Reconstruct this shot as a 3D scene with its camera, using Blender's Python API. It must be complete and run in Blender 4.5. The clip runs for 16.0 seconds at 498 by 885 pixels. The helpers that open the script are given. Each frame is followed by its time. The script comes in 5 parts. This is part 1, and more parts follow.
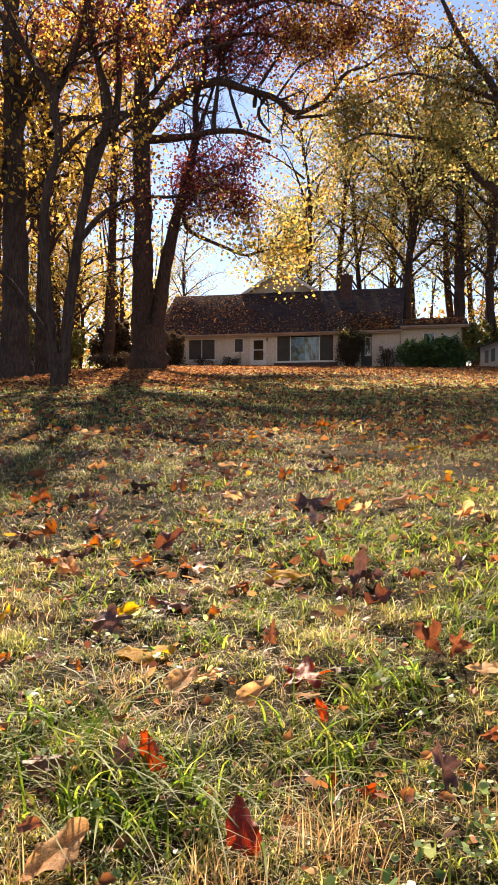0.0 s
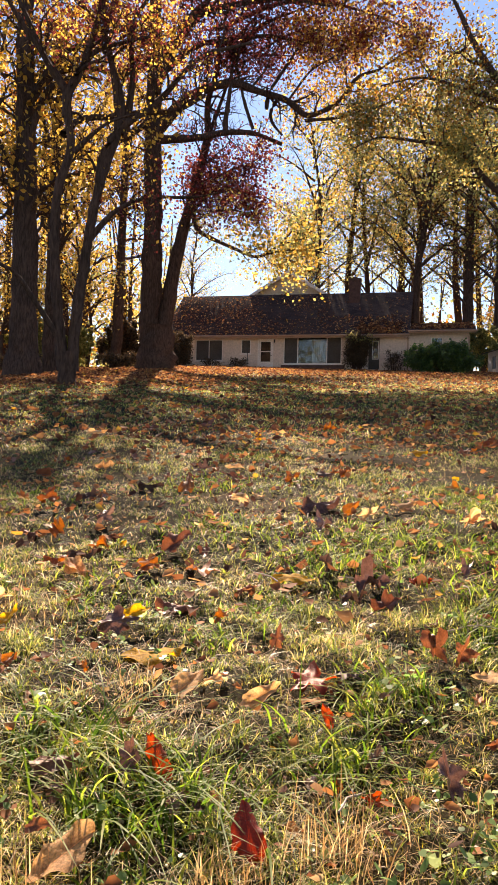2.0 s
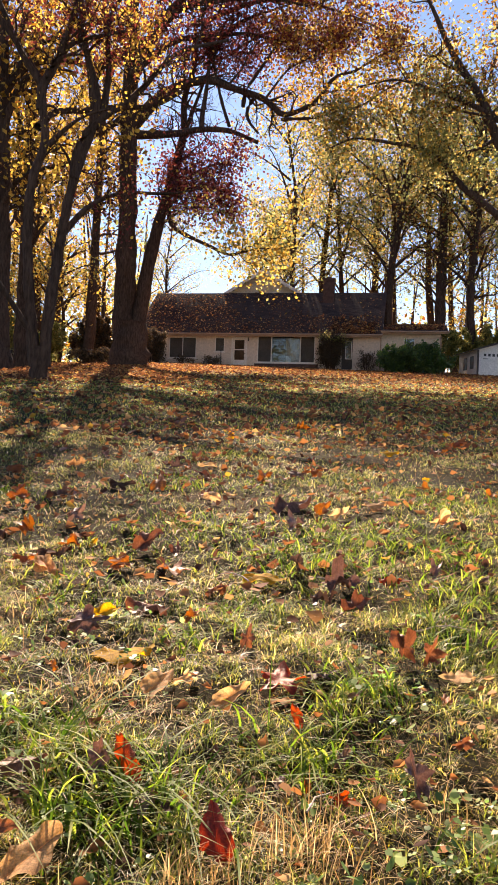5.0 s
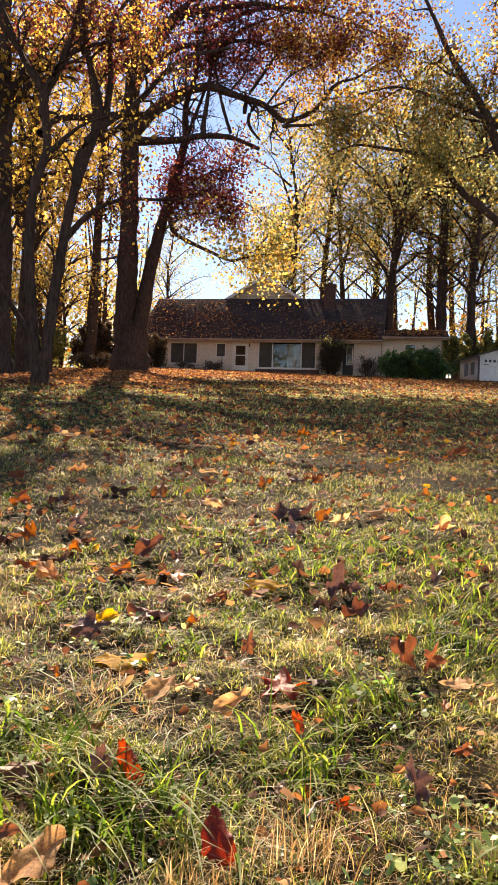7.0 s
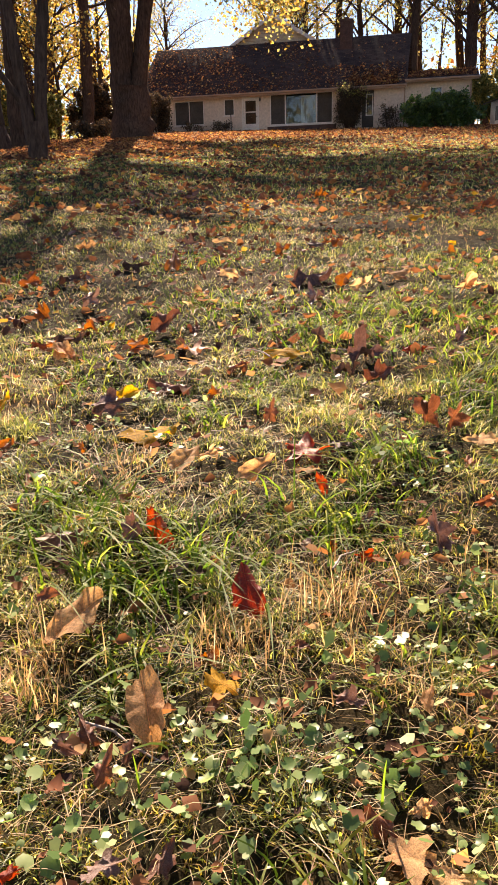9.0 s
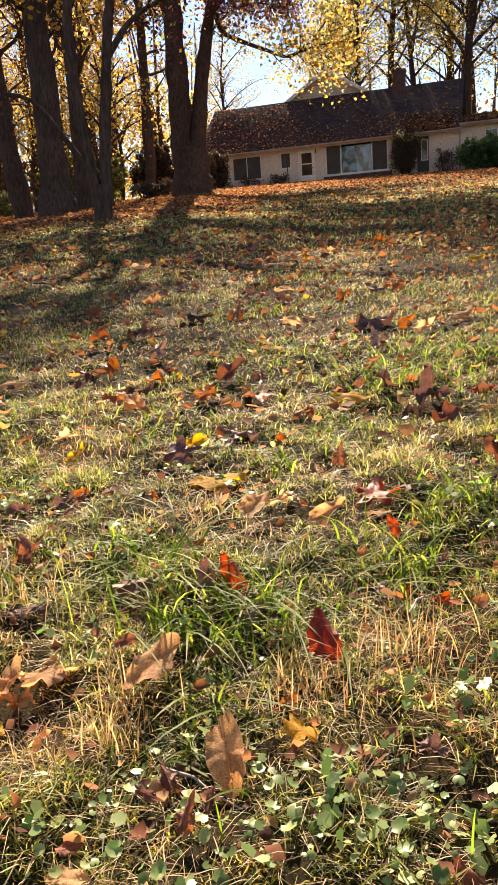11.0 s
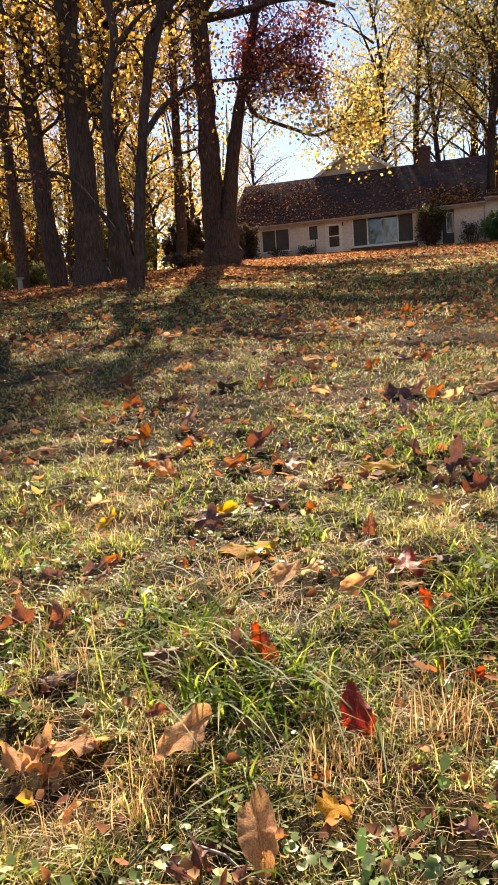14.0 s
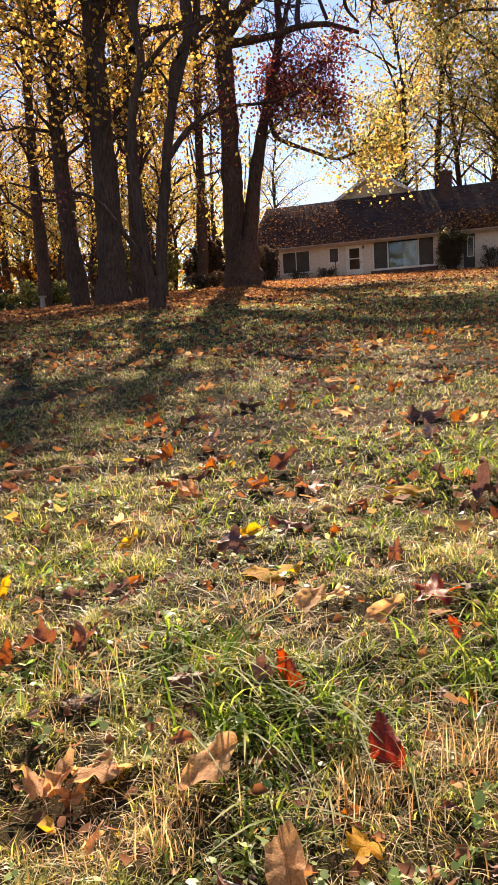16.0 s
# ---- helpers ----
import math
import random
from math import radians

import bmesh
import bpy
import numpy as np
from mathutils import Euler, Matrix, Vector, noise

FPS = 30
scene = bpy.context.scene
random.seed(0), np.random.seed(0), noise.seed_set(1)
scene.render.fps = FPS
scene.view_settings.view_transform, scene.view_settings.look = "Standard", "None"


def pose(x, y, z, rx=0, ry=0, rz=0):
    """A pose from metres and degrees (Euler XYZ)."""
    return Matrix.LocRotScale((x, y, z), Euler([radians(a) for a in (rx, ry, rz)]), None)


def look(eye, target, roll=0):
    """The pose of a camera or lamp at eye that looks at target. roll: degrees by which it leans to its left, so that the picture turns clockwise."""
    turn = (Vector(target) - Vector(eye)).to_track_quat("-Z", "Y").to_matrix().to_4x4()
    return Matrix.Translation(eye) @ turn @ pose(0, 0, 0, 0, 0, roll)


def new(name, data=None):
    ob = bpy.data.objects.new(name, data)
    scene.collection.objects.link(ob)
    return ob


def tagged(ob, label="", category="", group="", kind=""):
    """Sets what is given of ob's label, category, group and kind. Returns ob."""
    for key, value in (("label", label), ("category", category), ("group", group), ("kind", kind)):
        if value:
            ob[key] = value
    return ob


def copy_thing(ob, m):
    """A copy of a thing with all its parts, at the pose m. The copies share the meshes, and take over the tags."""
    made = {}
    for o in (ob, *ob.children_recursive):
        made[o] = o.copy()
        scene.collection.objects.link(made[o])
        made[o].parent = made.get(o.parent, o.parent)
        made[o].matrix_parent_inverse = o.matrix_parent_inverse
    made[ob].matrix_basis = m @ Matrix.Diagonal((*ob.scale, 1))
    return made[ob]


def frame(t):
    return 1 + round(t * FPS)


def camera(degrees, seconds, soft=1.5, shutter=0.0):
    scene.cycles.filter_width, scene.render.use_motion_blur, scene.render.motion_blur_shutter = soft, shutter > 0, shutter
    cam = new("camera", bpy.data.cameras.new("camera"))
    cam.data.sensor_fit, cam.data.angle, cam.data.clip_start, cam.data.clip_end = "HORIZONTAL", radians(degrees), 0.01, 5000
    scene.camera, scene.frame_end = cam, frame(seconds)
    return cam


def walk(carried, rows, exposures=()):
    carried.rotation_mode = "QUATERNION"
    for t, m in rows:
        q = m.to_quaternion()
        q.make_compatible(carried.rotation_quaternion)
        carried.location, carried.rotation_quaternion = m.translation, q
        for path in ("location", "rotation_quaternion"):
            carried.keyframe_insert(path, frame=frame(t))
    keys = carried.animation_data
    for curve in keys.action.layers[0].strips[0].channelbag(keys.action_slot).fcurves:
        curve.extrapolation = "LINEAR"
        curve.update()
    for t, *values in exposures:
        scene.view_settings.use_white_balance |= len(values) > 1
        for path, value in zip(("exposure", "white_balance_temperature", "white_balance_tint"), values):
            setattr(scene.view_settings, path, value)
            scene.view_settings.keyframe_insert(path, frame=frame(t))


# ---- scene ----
cam = camera(36.1, 16.0)
PATH = [
    (0, (-0.005, 0.021, 0.842), (-0.001, 2.021, 0.807), 0.2),
    (0.5, (-0.022, 0.021, 0.85), (-0.029, 2.021, 0.821), 0.6),
    (1, (-0.029, 0.019, 0.856), (-0.046, 2.018, 0.83), 1.0),
    (1.5, (-0.021, 0.011, 0.856), (-0.04, 2.011, 0.828), 1.2),
    (2, (-0.018, 0.017, 0.851), (-0.028, 2.016, 0.819), 1.3),
    (2.5, (-0.02, 0.026, 0.847), (-0.015, 2.025, 0.808), 1.4),
    (3, (-0.026, 0.029, 0.851), (-0.002, 2.029, 0.805), 1.5),
    (3.5, (-0.022, 0.024, 0.846), (0.018, 2.023, 0.798), 1.6),
    (4, (-0.015, 0.019, 0.849), (0.039, 2.018, 0.801), 1.8),
    (6.5, (-0.026, 0.005, 0.863), (0.037, 2.004, 0.851), 2.1),
    (7, (-0.021, -0.002, 0.862), (0.038, 1.997, 0.841), 2.1),
    (7.5, (-0.021, -0.007, 0.867), (0.038, 1.991, 0.795), 2.0),
    (8, (-0.023, -0.001, 0.865), (0.035, 1.992, 0.704), 1.8),
    (8.5, (-0.013, 0.038, 0.85), (0.036, 2.004, 0.491), 0.6),
    (9, (-0.005, 0.07, 0.836), (-0.001, 1.978, 0.236), -1.4),
    (9.5, (0.003, 0.083, 0.822), (-0.054, 1.961, 0.136), -3.4),
    (10, (0.008, 0.075, 0.823), (-0.101, 1.973, 0.204), -4.5),
    (10.2, (0.003, 0.066, 0.831), (-0.119, 1.976, 0.248), -4.3),
    (12.3, (-0.024, 0.048, 0.842), (-0.22, 2.0, 0.455), -4.5),
    (12.5, (-0.024, 0.047, 0.843), (-0.222, 2.001, 0.466), -4.3),
    (13, (-0.027, 0.05, 0.844), (-0.232, 2.008, 0.494), -4.2),
    (13.5, (-0.027, 0.04, 0.849), (-0.239, 2.002, 0.523), -4.0),
    (14, (-0.028, 0.032, 0.852), (-0.247, 1.997, 0.548), -3.9),
    (14.5, (-0.03, 0.032, 0.854), (-0.26, 1.998, 0.565), -3.9),
    (15, (-0.024, 0.042, 0.847), (-0.267, 2.008, 0.571), -3.7),
    (15.5, (-0.037, 0.044, 0.85), (-0.289, 2.011, 0.586), -3.3),
    (16, (-0.054, 0.048, 0.855), (-0.315, 2.016, 0.606), -3.1),
]
walk(cam, [(t, look(eye, target, roll)) for t, eye, target, roll in PATH], [(0, 1.82, 6500, 20), (7.5, 1.8, 6500, 20), (8.5, 1.73, 6500, 20), (9.5, 1.85, 6500, 21), (16, 1.82, 6500, 21)])

# ---- light ----
SUN_ELEV, SUN_AZ = 35.9, -7.0      # degrees up; degrees from straight ahead, minus is to the left
world = bpy.data.worlds.new("sky")
scene.world = world
world.use_nodes = True
wn = world.node_tree.nodes
sky = wn.new("ShaderNodeTexSky")
sky.sky_type, sky.sun_disc = "NISHITA", False
sky.sun_elevation, sky.sun_rotation = radians(SUN_ELEV), radians(SUN_AZ)
sky.air_density, sky.dust_density, sky.ozone_density = 0.9, 0.05, 1.0
wn["Background"].inputs["Strength"].default_value = 0.052
world.node_tree.links.new(sky.outputs[0], wn["Background"].inputs[0])
sun = new("sun", bpy.data.lights.new("sun", "SUN"))
sun.data.energy, sun.data.angle, sun.data.color = 5.0, radians(0.53), (1.0, 0.81, 0.57)
_az, _el = radians(SUN_AZ), radians(SUN_ELEV)
SUN_DIR = Vector((math.sin(_az) * math.cos(_el), math.cos(_az) * math.cos(_el), math.sin(_el)))
sun.matrix_world = look(SUN_DIR * 200, (0, 0, 0))

# ---- materials ----


def mat(name):
    m = bpy.data.materials.new(name)
    m.use_nodes = True
    nt = m.node_tree
    return m, nt, nt.nodes, nt.links, nt.nodes["Principled BSDF"]


def ramp(nodes, stops, interpolation="LINEAR"):
    r = nodes.new("ShaderNodeValToRGB")
    r.color_ramp.interpolation = interpolation
    while len(r.color_ramp.elements) < len(stops):
        r.color_ramp.elements.new(1.0)
    for e, (pos, col) in zip(r.color_ramp.elements, stops):
        e.position, e.color = pos, (*col, 1)
    return r


def noise_node(nodes, links, scale, detail=4, rough=0.55, coord="Object"):
    tc = nodes.new("ShaderNodeTexCoord")
    n = nodes.new("ShaderNodeTexNoise")
    n.inputs["Scale"].default_value, n.inputs["Detail"].default_value, n.inputs["Roughness"].default_value = scale, detail, rough
    links.new(tc.outputs[coord], n.inputs["Vector"])
    return n


def mix_color(nodes, links, kind, fac, a, b):
    m = nodes.new("ShaderNodeMix")
    m.data_type, m.blend_type = "RGBA", kind
    for sock, v in ((m.inputs[0], fac), (m.inputs[6], a), (m.inputs[7], b)):
        if isinstance(v, (int, float)):
            sock.default_value = v
        elif isinstance(v, tuple):
            sock.default_value = (*v, 1)
        else:
            links.new(v, sock)
    return m.outputs[2]


def bump(nodes, links, height, strength, distance, bsdf):
    b = nodes.new("ShaderNodeBump")
    b.inputs["Strength"].default_value, b.inputs["Distance"].default_value = strength, distance
    links.new(height, b.inputs["Height"])
    links.new(b.outputs[0], bsdf.inputs["Normal"])


def plain(name, stops, scale, roughness, bump_strength=0.2, bump_dist=0.01, metallic=0.0, fine=12.0):
    """A surface with broad mottling and fine grain."""
    m, nt, nodes, links, bsdf = mat(name)
    a = noise_node(nodes, links, scale)
    r = ramp(nodes, stops)
    links.new(a.outputs[0], r.inputs[0])
    b = noise_node(nodes, links, scale * fine, 6)
    g = ramp(nodes, [(0.3, (0.78, 0.78, 0.78)), (0.7, (1.12, 1.12, 1.12))])
    links.new(b.outputs[0], g.inputs[0])
    links.new(mix_color(nodes, links, "MULTIPLY", 1.0, r.outputs[0], g.outputs[0]), bsdf.inputs["Base Color"])
    bsdf.inputs["Roughness"].default_value, bsdf.inputs["Metallic"].default_value = roughness, metallic
    bump(nodes, links, b.outputs[0], bump_strength, bump_dist, bsdf)
    return m


def leafy(name, stops, through_light=0.5, roughness=0.5, by_object=False, patchy=0.0, gloss=0.3, glow=(1.1, 1.9)):
    """A thin leaf or blade: its colour differs from piece to piece, and light comes through it."""
    m, nt, nodes, links, bsdf = mat(name)
    if by_object:
        src = nodes.new("ShaderNodeObjectInfo").outputs["Random"]
    else:
        src = nodes.new("ShaderNodeNewGeometry").outputs["Random Per Island"]
    r = ramp(nodes, stops)
    if patchy:
        broad = noise_node(nodes, links, 2.2, 4, 0.6)
        mixed = nodes.new("ShaderNodeMath")
        mixed.operation = "MULTIPLY_ADD"
        links.new(broad.outputs[0], mixed.inputs[0])
        mixed.inputs[1].default_value, mixed.inputs[2].default_value = 2.0 * patchy, -1.1 * patchy
        both = nodes.new("ShaderNodeMath")
        links.new(src, both.inputs[0])
        links.new(mixed.outputs[0], both.inputs[1])
        src = both.outputs[0]
    links.new(src, r.inputs[0])
    col = r.outputs[0]
    n = noise_node(nodes, links, 38.0 if by_object else 22.0, 5)
    g = ramp(nodes, [(0.3, (0.55, 0.5, 0.45)), (0.65, (1.15, 1.15, 1.15))])
    links.new(n.outputs[0], g.inputs[0])
    col = mix_color(nodes, links, "MULTIPLY", 0.9 if by_object else 0.35, col, g.outputs[0])
    if by_object:
        tc = nodes.new("ShaderNodeTexCoord")
        sep = nodes.new("ShaderNodeSeparateXYZ")
        links.new(tc.outputs["Object"], sep.inputs[0])

        def calc(op, a, b=0.0):
            m_ = nodes.new("ShaderNodeMath")
            m_.operation = op
            for sock, v in zip(m_.inputs, (a, b)):
                if isinstance(v, float):
                    sock.default_value = v
                else:
                    links.new(v, sock)
            return m_.outputs[0]

        side = calc("ABSOLUTE", sep.outputs[1])
        wave = calc("SINE", calc("MULTIPLY", calc("SUBTRACT", sep.outputs[0], calc("MULTIPLY", side, 0.9)), 58.0))
        vr = ramp(nodes, [(0.9, (1, 1, 1)), (0.99, (1.35, 1.25, 1.1))])
        links.new(wave, vr.inputs[0])
        mr = ramp(nodes, [(0.0, (1.6, 1.45, 1.25)), (0.014, (0.7, 0.65, 0.6)), (0.03, (1, 1, 1))])
        links.new(side, mr.inputs[0])
        col = mix_color(nodes, links, "MULTIPLY", 0.8, mix_color(nodes, links, "MULTIPLY", 0.7, col, vr.outputs[0]), mr.outputs[0])
        blot = noise_node(nodes, links, 4.5, 4)
        br = ramp(nodes, [(0.38, (0.45, 0.38, 0.36)), (0.6, (1.1, 1.1, 1.1))])
        links.new(blot.outputs[0], br.inputs[0])
        col = mix_color(nodes, links, "MULTIPLY", 0.55, col, br.outputs[0])
    links.new(col, bsdf.inputs["Base Color"])
    bsdf.inputs["Roughness"].default_value = roughness
    bsdf.inputs["Specular IOR Level"].default_value = gloss
    t = nodes.new("ShaderNodeBsdfTranslucent")
    sat = nodes.new("ShaderNodeHueSaturation")
    sat.inputs["Saturation"].default_value, sat.inputs["Value"].default_value = glow
    links.new(col, sat.inputs["Color"])
    links.new(sat.outputs[0], t.inputs["Color"])
    mx = nodes.new("ShaderNodeMixShader")
    mx.inputs[0].default_value = through_light
    links.new(bsdf.outputs[0], mx.inputs[1])
    links.new(t.outputs[0], mx.inputs[2])
    links.new(mx.outputs[0], nodes["Material Output"].inputs[0])
    if by_object:
        bump(nodes, links, n.outputs[0], 0.4, 0.004, bsdf)
    return m


GRASS = leafy("grass_blade", [(0.0, (0.03, 0.045, 0.014)), (0.3, (0.085, 0.12, 0.02)), (0.55, (0.25, 0.29, 0.045)), (0.8, (0.46, 0.42, 0.12)), (1.0, (0.68, 0.5, 0.29))], 0.55, 0.42, patchy=0.65, gloss=0.45, glow=(1.08, 2.2))
STRAW = leafy("dry_grass", [(0.0, (0.2, 0.115, 0.055)), (0.5, (0.44, 0.29, 0.13)), (1.0, (0.7, 0.54, 0.31))], 0.4, 0.5)
CLOVER = leafy("clover_leaf", [(0.0, (0.09, 0.16, 0.04)), (0.5, (0.18, 0.29, 0.08)), (1.0, (0.38, 0.46, 0.17))], 0.45, 0.45, gloss=0.4)
IVY = leafy("ground_ivy_leaf", [(0.0, (0.07, 0.12, 0.03)), (0.4, (0.17, 0.26, 0.075)), (0.8, (0.33, 0.42, 0.16)), (1.0, (0.5, 0.54, 0.28))], 0.4, 0.42, gloss=0.5, glow=(1.1, 2.0))
MOSS = leafy("moss_and_seedlings", [(0.0, (0.08, 0.075, 0.015)), (0.5, (0.28, 0.24, 0.03)), (1.0, (0.58, 0.46, 0.09))], 0.5, 0.6, patchy=0.4, gloss=0.2, glow=(1.1, 2.0))
LITTER = leafy("leaf_litter", [(0.0, (0.05, 0.026, 0.02)), (0.25, (0.12, 0.055, 0.034)), (0.55, (0.24, 0.105, 0.05)), (0.8, (0.36, 0.17, 0.075)), (0.94, (0.5, 0.31, 0.15)), (1.0, (0.56, 0.34, 0.06))], 0.3, 0.75, gloss=0.1)
LEAF_YELLOW = leafy("yellow_foliage", [(0.0, (0.12, 0.08, 0.014)), (0.3, (0.32, 0.2, 0.025)), (0.7, (0.46, 0.3, 0.035)), (1.0, (0.55, 0.36, 0.06))], 0.6, 0.5, glow=(0.97, 1.75))
LEAF_RED = leafy("red_foliage", [(0.0, (0.05, 0.014, 0.015)), (0.5, (0.14, 0.026, 0.025)), (0.85, (0.21, 0.045, 0.028)), (1.0, (0.3, 0.12, 0.04))], 0.45, 0.45, glow=(1.0, 1.25))
LEAF_RUST = leafy("rust_foliage", [(0.0, (0.09, 0.035, 0.015)), (0.5, (0.22, 0.09, 0.025)), (1.0, (0.36, 0.2, 0.035))], 0.5, 0.45)
LEAF_GREEN = leafy("turning_green_foliage", [(0.0, (0.08, 0.09, 0.026)), (0.4, (0.15, 0.165, 0.05)), (0.75, (0.28, 0.25, 0.07)), (1.0, (0.44, 0.34, 0.1))], 0.62, 0.45, glow=(0.95, 2.0))
LEAF_BUSH = leafy("laurel_foliage", [(0.0, (0.03, 0.06, 0.018)), (0.6, (0.06, 0.115, 0.03)), (1.0, (0.14, 0.19, 0.04))], 0.4, 0.3, gloss=0.6)
LEAF_DARK = leafy("dark_shrub_foliage", [(0.0, (0.03, 0.028, 0.018)), (0.6, (0.075, 0.05, 0.03)), (1.0, (0.15, 0.095, 0.045))], 0.3, 0.5)
FALLEN = {
    "red": leafy("red_fallen_leaf", [(0.0, (0.24, 0.028, 0.016)), (1.0, (0.4, 0.075, 0.024))], 0.48, 0.4, True, gloss=0.4, glow=(1.1, 1.7)),
    "orange": leafy("orange_fallen_leaf", [(0.0, (0.28, 0.095, 0.035)), (1.0, (0.44, 0.17, 0.05))], 0.4, 0.45, True, gloss=0.4, glow=(1.12, 1.5)),
    "brown": leafy("brown_fallen_leaf", [(0.0, (0.16, 0.062, 0.036)), (1.0, (0.3, 0.125, 0.065))], 0.36, 0.42, True, gloss=0.45, glow=(1.1, 1.35)),
    "purple": leafy("purple_brown_fallen_leaf", [(0.0, (0.17, 0.085, 0.068)), (1.0, (0.33, 0.2, 0.155))], 0.25, 0.42, True, gloss=0.5, glow=(1.1, 1.2)),
    "tan": leafy("tan_fallen_leaf", [(0.0, (0.5, 0.3, 0.15)), (1.0, (0.66, 0.45, 0.24))], 0.42, 0.65, True, gloss=0.12, glow=(1.12, 2.3)),
    "yellow": leafy("yellow_fallen_leaf", [(0.0, (0.55, 0.33, 0.035)), (1.0, (0.64, 0.38, 0.05))], 0.5, 0.65, True, gloss=0.08),
    "dark": leafy("dark_fallen_leaf", [(0.0, (0.08, 0.048, 0.038)), (1.0, (0.18, 0.11, 0.085))], 0.15, 0.6, True, gloss=0.2),
}


def bark(name, dark, light):
    m, nt, nodes, links, bsdf = mat(name)
    tc = nodes.new("ShaderNodeTexCoord")
    mp = nodes.new("ShaderNodeMapping")
    mp.inputs["Scale"].default_value = (1, 1, 0.22)
    links.new(tc.outputs["Object"], mp.inputs[0])
    n = nodes.new("ShaderNodeTexNoise")
    n.inputs["Scale"].default_value, n.inputs["Detail"].default_value, n.inputs["Roughness"].default_value = 14.0, 8, 0.65
    links.new(mp.outputs[0], n.inputs["Vector"])
    r = ramp(nodes, [(0.3, dark), (0.7, light)])
    links.new(n.outputs[0], r.inputs[0])
    big = noise_node(nodes, links, 0.8, 3)
    g = ramp(nodes, [(0.3, (0.7, 0.72, 0.7)), (0.7, (1.15, 1.1, 1.05))])
    links.new(big.outputs[0], g.inputs[0])
    links.new(mix_color(nodes, links, "MULTIPLY", 1.0, r.outputs[0], g.outputs[0]), bsdf.inputs["Base Color"])
    bsdf.inputs["Roughness"].default_value = 0.95
    bsdf.inputs["Specular IOR Level"].default_value = 0.08
    bump(nodes, links, n.outputs[0], 0.9, 0.05, bsdf)
    return m


BARK = bark("tree_bark", (0.03, 0.02, 0.016), (0.12, 0.078, 0.06))
BARK_GREY = bark("grey_bark", (0.04, 0.026, 0.02), (0.14, 0.09, 0.07))
SIDING = plain("cream_painted_wall", [(0.3, (0.6, 0.47, 0.36)), (0.7, (0.7, 0.56, 0.44))], 0.6, 0.75, 0.15)
GABLE = plain("tan_gable_boards", [(0.3, (0.55, 0.43, 0.28)), (0.7, (0.66, 0.52, 0.35))], 0.8, 0.7, 0.15)
TRIM = plain("white_trim_paint", [(0.3, (0.68, 0.6, 0.52)), (0.7, (0.78, 0.71, 0.63))], 1.5, 0.5, 0.1)
GUTTER = plain("brown_gutter_metal", [(0.3, (0.32, 0.2, 0.13)), (0.7, (0.42, 0.28, 0.19))], 2.0, 0.45, 0.1)
BRICK = plain("weathered_brick", [(0.3, (0.06, 0.032, 0.026)), (0.7, (0.13, 0.068, 0.05))], 5.0, 0.9, 0.5)
CONCRETE = plain("grey_concrete", [(0.3, (0.25, 0.23, 0.2)), (0.7, (0.36, 0.33, 0.3))], 2.0, 0.9, 0.4)
# shade of unlit rooms and door recess put in the colour; also the screens
DARKIN = plain("shade_and_dark_screen", [(0.3, (0.05, 0.042, 0.036)), (0.7, (0.09, 0.075, 0.06))], 1.0, 0.9, 0.1)
CURTAIN = plain("pale_curtain_cloth", [(0.3, (0.2, 0.18, 0.16)), (0.7, (0.32, 0.29, 0.25))], 3.0, 0.9, 0.3)
SHEDROOF = plain("dark_shed_roofing", [(0.3, (0.05, 0.04, 0.04)), (0.7, (0.1, 0.08, 0.075))], 2.0, 0.85, 0.4)
IRON = plain("black_iron", [(0.3, (0.02, 0.018, 0.016)), (0.7, (0.05, 0.045, 0.04))], 6.0, 0.5, 0.2)
SHEDWALL = plain("white_shed_paint", [(0.3, (0.66, 0.62, 0.58)), (0.7, (0.78, 0.74, 0.7))], 1.0, 0.6, 0.15)
BARKCHIP = plain("dead_wood", [(0.3, (0.3, 0.24, 0.18)), (0.7, (0.5, 0.42, 0.34))], 8.0, 0.85, 0.5)

# roof shingles: courses and single tabs
SHINGLE, _nt, _n, _l, _b = mat("brown_asphalt_shingles")
_tc = _n.new("ShaderNodeTexCoord")
_br = _n.new("ShaderNodeTexBrick")
for key, v in (("Scale", 1.0), ("Brick Width", 0.33), ("Row Height", 0.16), ("Mortar Size", 0.008)):
    _br.inputs[key].default_value = v
_br.inputs["Color1"].default_value, _br.inputs["Color2"].default_value, _br.inputs["Mortar"].default_value = (0.05, 0.036, 0.034, 1), (0.09, 0.064, 0.056, 1), (0.025, 0.02, 0.02, 1)
_l.new(_tc.outputs["Object"], _br.inputs["Vector"])
_big = noise_node(_n, _l, 0.5, 5)
_g = ramp(_n, [(0.3, (0.65, 0.65, 0.68)), (0.7, (1.3, 1.2, 1.1))])
_l.new(_big.outputs[0], _g.inputs[0])
_l.new(mix_color(_n, _l, "MULTIPLY", 1.0, _br.outputs[0], _g.outputs[0]), _b.inputs["Base Color"])
_b.inputs["Roughness"].default_value = 0.95
_b.inputs["Specular IOR Level"].default_value = 0.1
bump(_n, _l, _br.outputs["Fac"], 0.5, -0.02, _b)

GLASS, _nt, _n, _l, _b = mat("window_glass")
_b.inputs["Base Color"].default_value = (0.9, 0.95, 0.93, 1)
_b.inputs["Roughness"].default_value, _b.inputs["IOR"].default_value = 0.02, 1.5
_b.inputs["Transmission Weight"].default_value = 1.0

